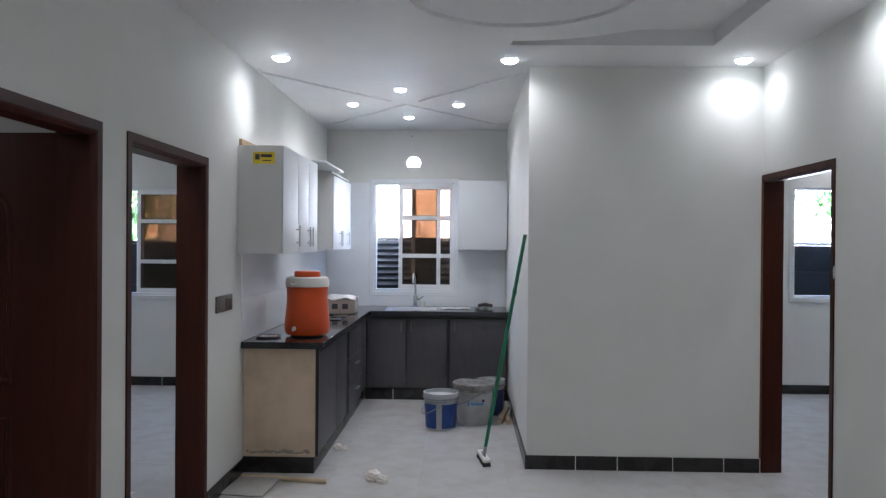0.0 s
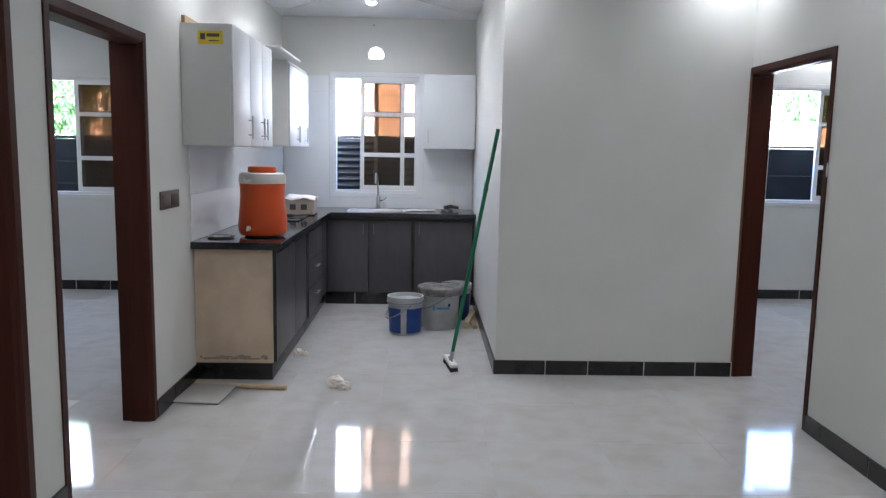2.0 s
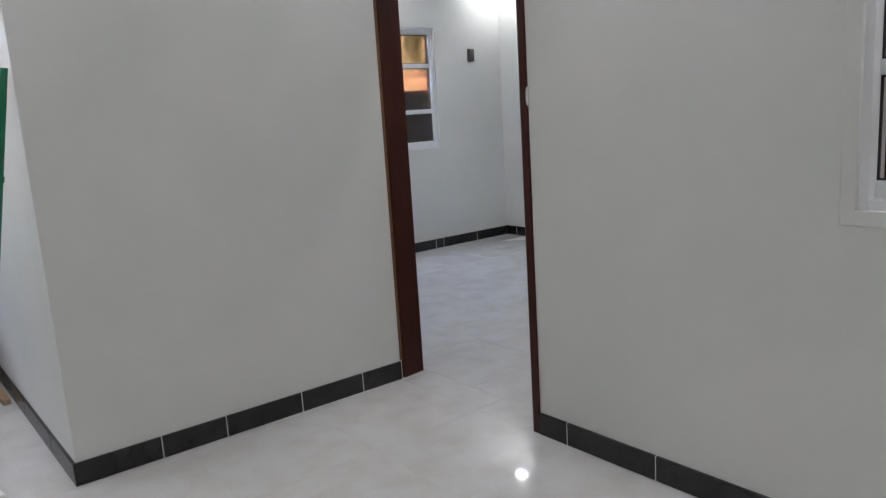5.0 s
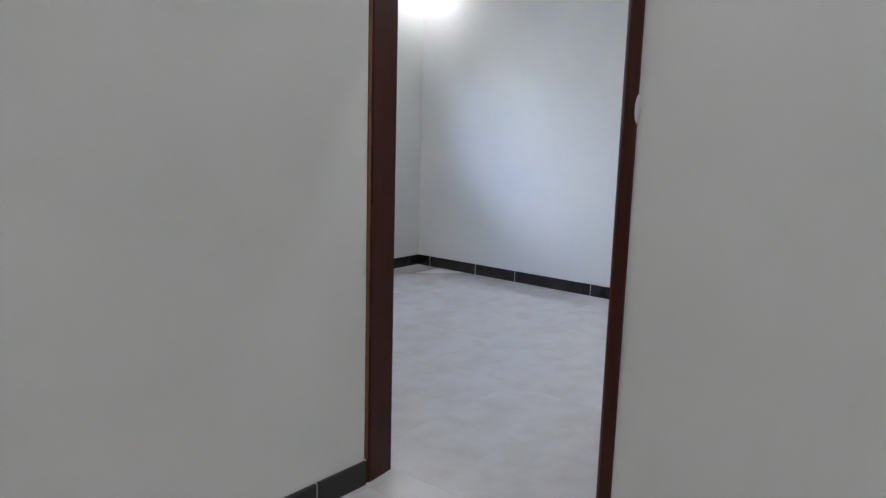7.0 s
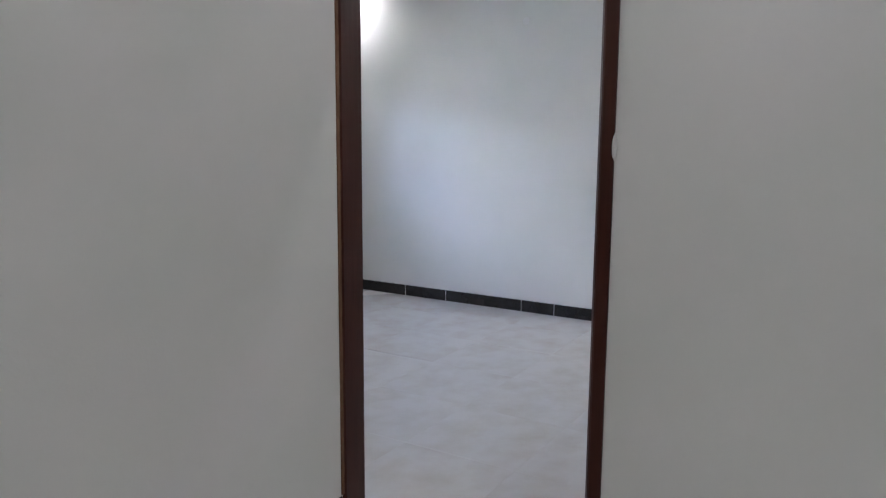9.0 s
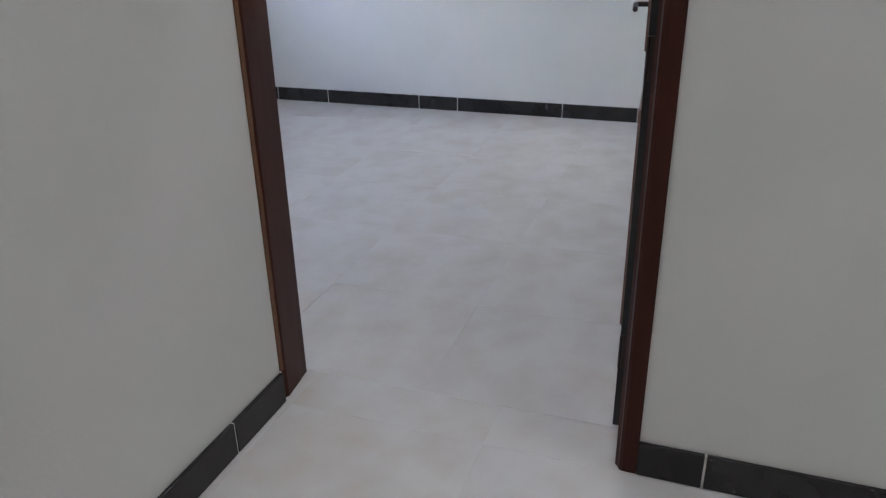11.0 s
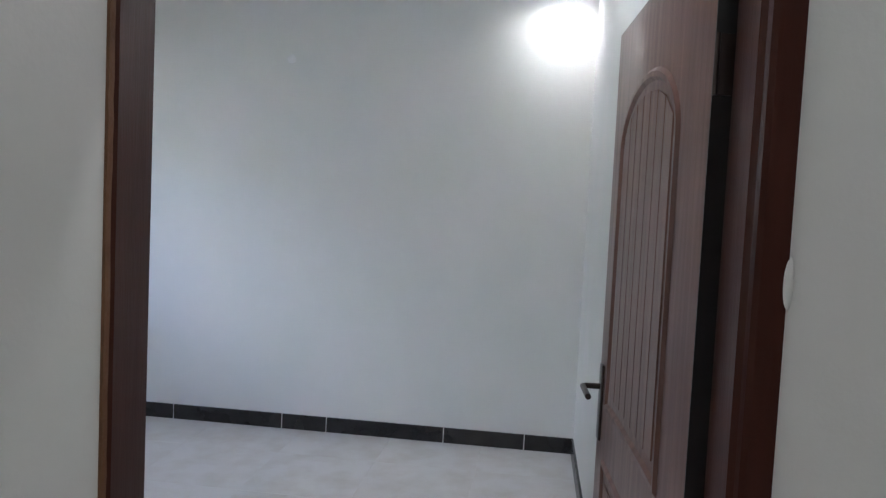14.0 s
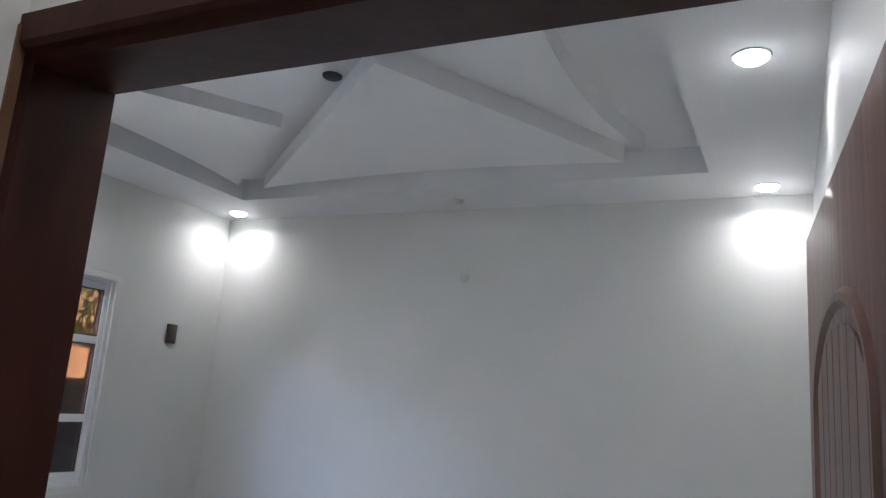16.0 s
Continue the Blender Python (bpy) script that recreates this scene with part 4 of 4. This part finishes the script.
def sheet(name, nx, ny, sx, sy, height, mat, parent, seed, edge=0.0):
    """A crumpled thin sheet."""
    bm = bmesh.new()
    grid = {}
    for i in range(nx + 1):
        for j in range(ny + 1):
            x, y = (i / nx - 0.5) * sx, (j / ny - 0.5) * sy
            h = height * (0.6 + noise.noise((x * 9 + seed, y * 9, seed)) + 0.5 * noise.noise((x * 25, y * 25 + seed, 3)))
            u = max(abs(i / nx - 0.5), abs(j / ny - 0.5)) * 2
            grid[i, j] = bm.verts.new((x + 0.01 * noise.noise((y * 30, seed, 1)), y + 0.01 * noise.noise((x * 30, seed, 2)), max(0.002, h) - edge * max(0, u - 0.8) * 5))
    for i in range(nx):
        for j in range(ny):
            bm.faces.new((grid[i, j], grid[i + 1, j], grid[i + 1, j + 1], grid[i, j + 1]))
    ob = mesh_object(name, bm, mat, parent, smooth=True)
    solid = ob.modifiers.new("thickness", "SOLIDIFY")
    solid.thickness = 0.0015
    return ob


sheet("paper_lining", 14, 16, 0.31, 0.44, 0.03, PAPER, box, 2.0, 0.012).matrix_basis = pose(0.012, 0.0, 0.135)

papers = thing("paper_wrapping", pose(0.06, 7.80, COUNTER + 0.002, 0, 0, 8), "sheets of white wrapping paper on the counter", "paper")
sheet("sheet", 12, 8, 0.30, 0.16, 0.012, PAPER, papers, 5.0)
clutter = thing("plumbing_fittings", pose(0.36, 7.84, COUNTER, 0, 0, 15), "small dark and pale plumbing fittings in torn wrap", "fittings")
sheet("torn_wrap", 10, 8, 0.20, 0.11, 0.03, GREY_PLASTIC, clutter, 9.0)
rod("pipe", [(-0.06, 0.01, 0.035), (0.02, 0.02, 0.045), (0.09, -0.01, 0.03)], 0.018, BRONZE, clutter)
lathe("bottle", [(0.0, 0), (0.028, 0), (0.03, 0.02), (0.028, 0.06), (0.012, 0.075), (0.012, 0.09), (0.0, 0.09)], CREAM, clutter, 20, (0.03, 0.05, 0.0))
cup = thing("cup", pose(-0.31, 7.985, COUNTER), "small white plastic cup beside the tap", "cup")
lathe("body", [(0.0, 0), (0.024, 0), (0.03, 0.07), (0.028, 0.07), (0.023, 0.005), (0.0, 0.005)], CREAM, cup, 24)
plate = thing("tray", pose(-1.275, 5.22, COUNTER, 0, 0, 12), "flat dark tray with pale rim on the counter", "tray")
lathe("dish", [(0.0, 0.006), (0.075, 0.006), (0.088, 0.012), (0.092, 0.012), (0.08, 0.0), (0.0, 0.0)], GREY_SWITCH, plate, 32)
block("paper_scrap", (-0.05, -0.03, 0.007), (0.06, 0.04, 0.0085), PAPER, plate)


def bucket(m, r0, r1, tall, mat, label, band=None):
    root = thing("bucket", m, label, "bucket", "plastic paint buckets")
    lathe("body", [(0.0, 0.0), (r0, 0.0), (r0 + 0.003, 0.006), (r1 - 0.004, tall - 0.07), (r1, tall - 0.07), (r1 + 0.006, tall - 0.062), (r1 + 0.003, tall - 0.045), (r1 + 0.008, tall - 0.02), (r1 + 0.008, tall), (r1 - 0.002, tall),
                       (r1 - 0.008, tall - 0.03), (r0 - 0.004, 0.03), (0.0, 0.028)], mat, root, 48)
    bail = [(math.cos(a) * (r1 + 0.013), -math.sin(a) * (r1 + 0.022), tall - 0.055 - math.sin(a) * 0.125) for a in [math.pi * k / 16 for k in range(17)]]
    rod("bail", bail, 0.0048, BAIL, root, 8).matrix_basis = pose(0, 0, 0, 0, 0, -70)
    lathe("rim_ring", [(r1 + 0.004, tall - 0.052), (r1 + 0.013, tall - 0.050), (r1 + 0.013, tall - 0.044), (r1 + 0.004, tall - 0.041)], BAIL, root, 48)
    return root


def wrap(name, root, r, a0, a1, z0, z1, taper, mat, steps=14):
    """A printed patch on a bucket's side between two angles."""
    bm = bmesh.new()
    rows = []
    for k in range(steps + 1):
        a = radians(a0 + (a1 - a0) * k / steps)
        rows.append([bm.verts.new(((r + taper * z) * math.cos(a), (r + taper * z) * math.sin(a), z)) for z in (z0, z1)])
    for p, q in zip(rows, rows[1:]):
        bm.faces.new((p[0], q[0], q[1], p[1]))
    return mesh_object(name, bm, mat, root, smooth=True)


b1 = bucket(pose(-0.052, 6.365, 0), 0.128, 0.146, 0.315, GREY_PLASTIC, "blue and grey printed plastic paint bucket on the floor")
tp = (0.146 - 0.128 - 0.004 + 0.001) / 0.245
wrap("blue_label", b1, 0.1325, -84, 20, 0.015, 0.225, tp, BLUE)
wrap("blue_label", b1, 0.1325, -190, -104, 0.015, 0.225, tp, BLUE)
lathe("contents", [(0.0, 0.285), (0.138, 0.285)], BUCKET_WHITE, b1, 40)
b2 = bucket(pose(0.247, 6.58, 0), 0.150, 0.172, 0.355, BUCKET_WHITE, "white stained paint bucket covered with crumpled film")
tp = 0.022 / 0.29
wrap("logo_patch", b2, 0.1535, -102, -62, 0.185, 0.205, tp, PALE_BLUE)
wrap("logo_mark", b2, 0.1535, -68, -60, 0.21, 0.235, tp, NAVY)
wrap("logo_mark", b2, 0.1535, -112, -106, 0.175, 0.23, tp, PALE_BLUE)
lathe("film_cover", [(0.0, 0.372), (0.09, 0.375), (0.165, 0.372), (0.192, 0.362), (0.198, 0.345), (0.190, 0.318), (0.186, 0.298)], FILM, b2, 72, wobble=0.10)
b3 = bucket(pose(0.41, 6.90, 0), 0.106, 0.122, 0.335, GREY_PLASTIC, "navy plastic paint bucket beside the wall")
wrap("navy_label", b3, 0.1105, -180, 180, 0.01, 0.25, 0.015 / 0.265, NAVY, 48)


def broom(m_head, tip, label):
    root = thing("broom", m_head, label, "broom")
    bm = bmesh.new()
    add_box(bm, (-0.14, -0.028, 0.030), (0.14, 0.028, 0.056), 0.011, 3)
    mesh_object("head", bm, CREAM, root, smooth=True)
    # thin dark bar on the head draws the shade inside its slot
    block("head_slot", (-0.075, -0.006, 0.0545), (0.06, 0.006, 0.0575), INK, root)
    rng = random.Random(4)
    bm = bmesh.new()
    for k in range(420):
        x, y = rng.uniform(-0.13, 0.13), rng.uniform(-0.024, 0.024)
        add_box(bm, (x - 0.0022, y - 0.0022, rng.uniform(0, 0.006)), (x + 0.0022, y + 0.0022, 0.032))
    for v in bm.verts:
        if v.co.z < 0.02:
            v.co.y *= 1.2
            v.co.x *= 1.04
    tagged(mesh_object("bristles", bm, BRISTLE, root), kind="stuff")
    local = m_head.inverted() @ Vector(tip)
    foot = Vector((0.02, 0, 0.064))
    d = (local - foot).normalized()
    rod("socket", [foot - d * 0.03, foot + d * 0.06], 0.0145, GREY_PLASTIC, root)
    rod("pole", [foot + d * 0.05, local], 0.0135, GREEN, root)
    rod("pole_collar", [foot + (local - foot) * 0.74, foot + (local - foot) * 0.755], 0.0165, GREEN, root)
    return root


broom(pose(0.300, 5.335, 0, 0, 0, -80.5), (0.582, 5.19, 1.68), "green-poled broom with white head leaning against the wall corner")


def lump(m, size, seed, label):
    """A crumpled ball of paper."""
    root = thing("crumpled_paper", m, label, "paper", "crumpled paper scraps")
    for k, (x, y, r) in enumerate(((0, 0, size), (size * 1.5, -size * 0.4, size * 0.72))):
        bm = bmesh.new()
        bmesh.ops.create_icosphere(bm, subdivisions=3, radius=r)
        for v in bm.verts:
            f = 1 + 0.32 * noise.noise(v.co * (2.2 / r) + Vector((seed, k, 0))) + 0.16 * noise.noise(v.co * (6 / r) + Vector((seed, k, 7)))
            v.co = Vector((v.co.x * f * 1.2, v.co.y * f, max(v.co.z * f * 0.95, -r * 0.55))) + Vector((x, y, r * 0.55))
        mesh_object("wad", bm, WADDING, root)
    return root


lump(pose(-0.455, 4.86, 0, 0, 0, -20), 0.048, 1.0, "crumpled pale paper scraps lying on the floor")
lump(pose(-0.825, 5.60, 0, 0, 0, 0), 0.032, 6.0, "small crumpled pale paper scrap beside the cabinet")
slab = thing("spare_tile", pose(-1.235, 4.65, 0.012, 2.2, 0, -6), "spare cream floor tile lying against the skirting", "tile")
block("tile_body", (-0.14, -0.155, 0), (0.14, 0.155, 0.009), FLOOR, slab, 0.001)
block("tile_back", (-0.139, -0.154, -0.004), (0.139, 0.154, 0.0), BLACK_TRIM, slab)
stick = thing("wooden_stick", pose(-1.06, 4.815, 0.017, 0, 0, -8), "raw pale wooden stick lying on the floor", "stick")
rod("shaft", [(-0.30, 0, 0), (-0.1, 0.004, 0.001), (0.12, -0.003, 0.001), (0.30, 0, 0.0)], 0.016, PALE_TIMBER, stick, 12)
for k, (x, y, rz, ln) in enumerate(((0.50, 6.78, 84, 0.56), (0.545, 6.70, 92, 0.42), (0.52, 6.74, 80, 0.5))):
    off = thing("timber_offcut", pose(x, y, 0.022 * (k // 2) * 1.5, 0, 0, rz), "raw pale timber offcut on the floor by the wall", "timber", "timber offcuts by the wall")
    block("piece", (-ln / 2, -0.02, 0), (ln / 2, 0.02, 0.03), TIMBER if k % 2 else PALE_TIMBER, off, 0.002)

# chipped foam along the bedroom door frame's edges
chips = thing("frame_filler", pose(0, 0, 0), "chipped brown filler along the door frame edge", "filler", kind="structure")
rng = random.Random(5)
bm = bmesh.new()
rings = []
for k in range(60):
    z = 0.105 + (HEAD - 0.12) * k / 59
    y = 5.1745 + 0.0022 * noise.noise((z * 7, 3, 1)) + 0.0016 * noise.noise((z * 31, 8, 2))
    rings.append([bm.verts.new(v) for v in ((RIGHT - 0.010, 5.186, z), (RIGHT - 0.011, y, z), (RIGHT + 0.002, y - 0.0012, z), (RIGHT + 0.006, 5.186, z))])
for p, q in zip(rings, rings[1:]):
    for k in range(4):
        bm.faces.new((p[k], p[(k + 1) % 4], q[(k + 1) % 4], q[k]))
bm.faces.new(rings[0]), bm.faces.new(rings[-1])
mesh_object("filler_strip", bm, FOAM, chips)
bm = bmesh.new()
bmesh.ops.create_icosphere(bm, subdivisions=3, radius=1)
bmesh.ops.transform(bm, matrix=Matrix.Translation((RIGHT - 0.006, DOOR_R[0] - 0.001, 1.462)) @ Matrix.Diagonal((0.0045, 0.008, 0.04, 1)), verts=bm.verts)
mesh_object("plaster_chip", bm, PAINT, chips, smooth=True)
# thin disc added in place of a faint smudge on the wall
spot = thing("junction_cover", pose(EAST, 6.159, 2.443, 0, -90, 0), "small round disc added for a faint smudge on the bedroom wall", "cover plate")
lathe("disc", [(0.0, 0.003), (0.026, 0.003), (0.03, 0.0)], CABINET_SIDE, spot, 28)
# tiny dark block that marks a dot on the wall
tiny = tagged(block("wall_plug", (-0.458, NORTH - 0.004, 2.80), (-0.446, NORTH, 2.812), INK, None, 0.002), "small dark dot on the wall above the kitchen window", "plug")

# ---- splash tiles ----
def splash(name, along, at, side, a0, a1, z0, z1, label, skip=()):
    def span(a, b, t, v0, v1):
        p, q = sorted((at, at + side * t))
        return ((a, p, v0), (b, q, v1)) if along == "x" else ((p, a, v0), (q, b, v1))
    root = tagged(new(name), label, "wall tiles", kind="structure")
    us = list(np.arange(a0, a1 - 0.05, 0.6)) + [a1]
    vs = list(np.arange(z0, z1 - 0.05, 0.3)) + [z1]
    for a, b in zip(us, us[1:]):
        for v0, v1 in zip(vs, vs[1:]):
            cuts = [(a, b, v0, v1)]
            for s in skip:
                nxt = []
                for c in cuts:
                    if c[1] <= s[0] or c[0] >= s[1] or c[3] <= s[2] or c[2] >= s[3]:
                        nxt.append(c)
                        continue
                    nxt += [q for q in ((c[0], s[0], c[2], c[3]), (s[1], c[1], c[2], c[3]), (max(c[0], s[0]), min(c[1], s[1]), c[2], s[2]), (max(c[0], s[0]), min(c[1], s[1]), s[3], c[3])) if q[1] - q[0] > 0.004 and q[3] - q[2] > 0.004]
                cuts = nxt
            for c in cuts:
                block("wall_tile", *span(c[0] + 0.0006, c[1] - 0.0006, 0.007, c[2] + 0.0006, c[3] - 0.0006), SPLASH, root)


splash("splashback_north", "x", NORTH, -1, LEFT + 0.01, BOXX - 0.01, COUNTER + 0.002, 2.29, "glossy white ceramic wall tiles behind the sink", [(KWIN[0] - 0.043, KWIN[1] + 0.043, KWIN[2] - 0.043, KWIN[3] + 0.043)])
splash("splashback_left", "y", LEFT, 1, 4.95, NORTH - 0.01, COUNTER + 0.002, 1.53, "glossy white ceramic wall tiles above the counter")


# ---- skirting and floor tiles ----
def skirting(name, along, at, side, stops, label, high=0.1):
    """Dark skirting tiles on a pale bed; side is +1 or -1, the way that they face."""
    def span(a, b, t, z0, z1):
        p, q = sorted((at, at + side * t))
        return ((a, p, z0), (b, q, z1)) if along == "x" else ((p, a, z0), (q, b, z1))
    bed = tagged(block(name, *span(stops[0], stops[-1], 0.009, 0, high - 0.002), SKIRT_GROUT), label, "skirting", kind="structure")
    for a, b in zip(stops, stops[1:]):
        start, end = a + (0.003 if a > stops[0] else -0.0005), b - (0.003 if b < stops[-1] else -0.0005)
        block("skirting_tile", *span(start, end, 0.013, 0.001, high), SKIRT, bed, 0.0015, 1)
    return bed


SK = "dark brown-black ceramic skirting tiles with pale joints"
skirting("baseboard_box", "x", BOXY, -1, [BOXX - 0.012, 0.951, 1.248, 1.64, 1.999, RIGHT - 0.012], SK)
skirting("baseboard_kitchen", "y", BOXX, -1, [BOXY, 5.6, 6.2, 6.8, 7.5], SK)
skirting("baseboard_right", "y", RIGHT, -1, [-2.3, -1.4, -0.8, -0.2, 0.4, 1.0, 1.6, 2.2, 2.64, 3.087, 3.542, 3.982, DOOR_R[0]], SK)
skirting("baseboard_left_short", "y", LEFT, 1, [DOOR_L2[1], 4.55, 4.985], SK)
skirting("baseboard_left_pier", "y", LEFT, 1, [DOOR_L1[1], DOOR_L2[0]], SK)
skirting("baseboard_left_rear", "y", LEFT, 1, [-2.3, -1.7, -1.1, -0.5, 0.1, 0.7, 1.3, DOOR_L1[0]], SK)
skirting("baseboard_bedroom_east", "y", EAST, -1, [SOUTHBED + 0.03, 4.527, 5.049, 5.834, 6.14, 6.908, 7.358, 7.922, NORTH], SK)
skirting("baseboard_bedroom_north", "x", NORTH, -1, [RIGHT + 0.165, 3.0, 3.6, 4.2, 4.82, 4.924, 5.4, EAST - 0.014], SK)
skirting("baseboard_bedroom_south", "x", SOUTHBED, 1, [RIGHT + 0.165, 3.0, 3.6, 4.2, 4.8, 5.4, EAST - 0.014], SK).matrix_basis = SKEW
skirting("baseboard_left_north", "x", NORTH, -1, [-4.8, -4.2, -3.6, -3.24, -2.6, -2.0, LEFT - 0.155], SK)

TILE = 0.6
level = random.Random(12)
bm = bmesh.new()
add_box(bm, (0, 0, -0.01), (TILE - 0.0008, TILE - 0.0008, 0), 0.0003, 1)
tile_mesh = mesh_object("floor_tile", bm, FLOOR, floor, smooth=True)
tile_mesh.matrix_basis = pose(RIGHT - 0.015 - TILE, 4.55 - TILE, 0)


def lay(x0, y0, columns, rows, data):
    for i in range(columns):
        for j in range(rows):
            ob = new("floor_tile", data)
            ob.parent = floor
            ob.matrix_basis = pose(x0 + i * TILE, y0 + j * TILE, 0, level.gauss(0, 0.05), level.gauss(0, 0.05))


for i in range(12):
    for j in range(-11, 6):
        if (i, j) == (11, -1):
            continue
        if i < 6 and j < -7:
            continue
        lay(RIGHT - 0.015 - TILE * (12 - i), 4.55 + j * TILE, 1, 1, tile_mesh.data)
lay(3.006, 4.197, 5, 7, tile_mesh.data)
bm = bmesh.new()
add_box(bm, (0, 0, -0.01), (0.5785, TILE - 0.0008, 0), 0.0003, 1)
cut = mesh_object("floor_tile", bm, FLOOR, floor, smooth=True)
cut.matrix_basis = pose(2.4265, 4.197, 0)
for j in range(1, 7):
    ob = new("floor_tile", cut.data)
    ob.parent = floor
    ob.matrix_basis = pose(2.4265, 4.197 + j * TILE, 0)
bm = bmesh.new()
add_box(bm, (0, 0, -0.01), (0.1794, TILE - 0.0016, 0), 0.0005, 1)
strip = mesh_object("threshold_tile", bm, FLOOR, floor, smooth=True)
strip.matrix_basis = pose(RIGHT - 0.015, 3.95, 0)
for y in (4.55, 5.15):
    ob = new("threshold_tile", strip.data)
    ob.parent = floor
    ob.matrix_basis = pose(RIGHT - 0.015, y, 0)
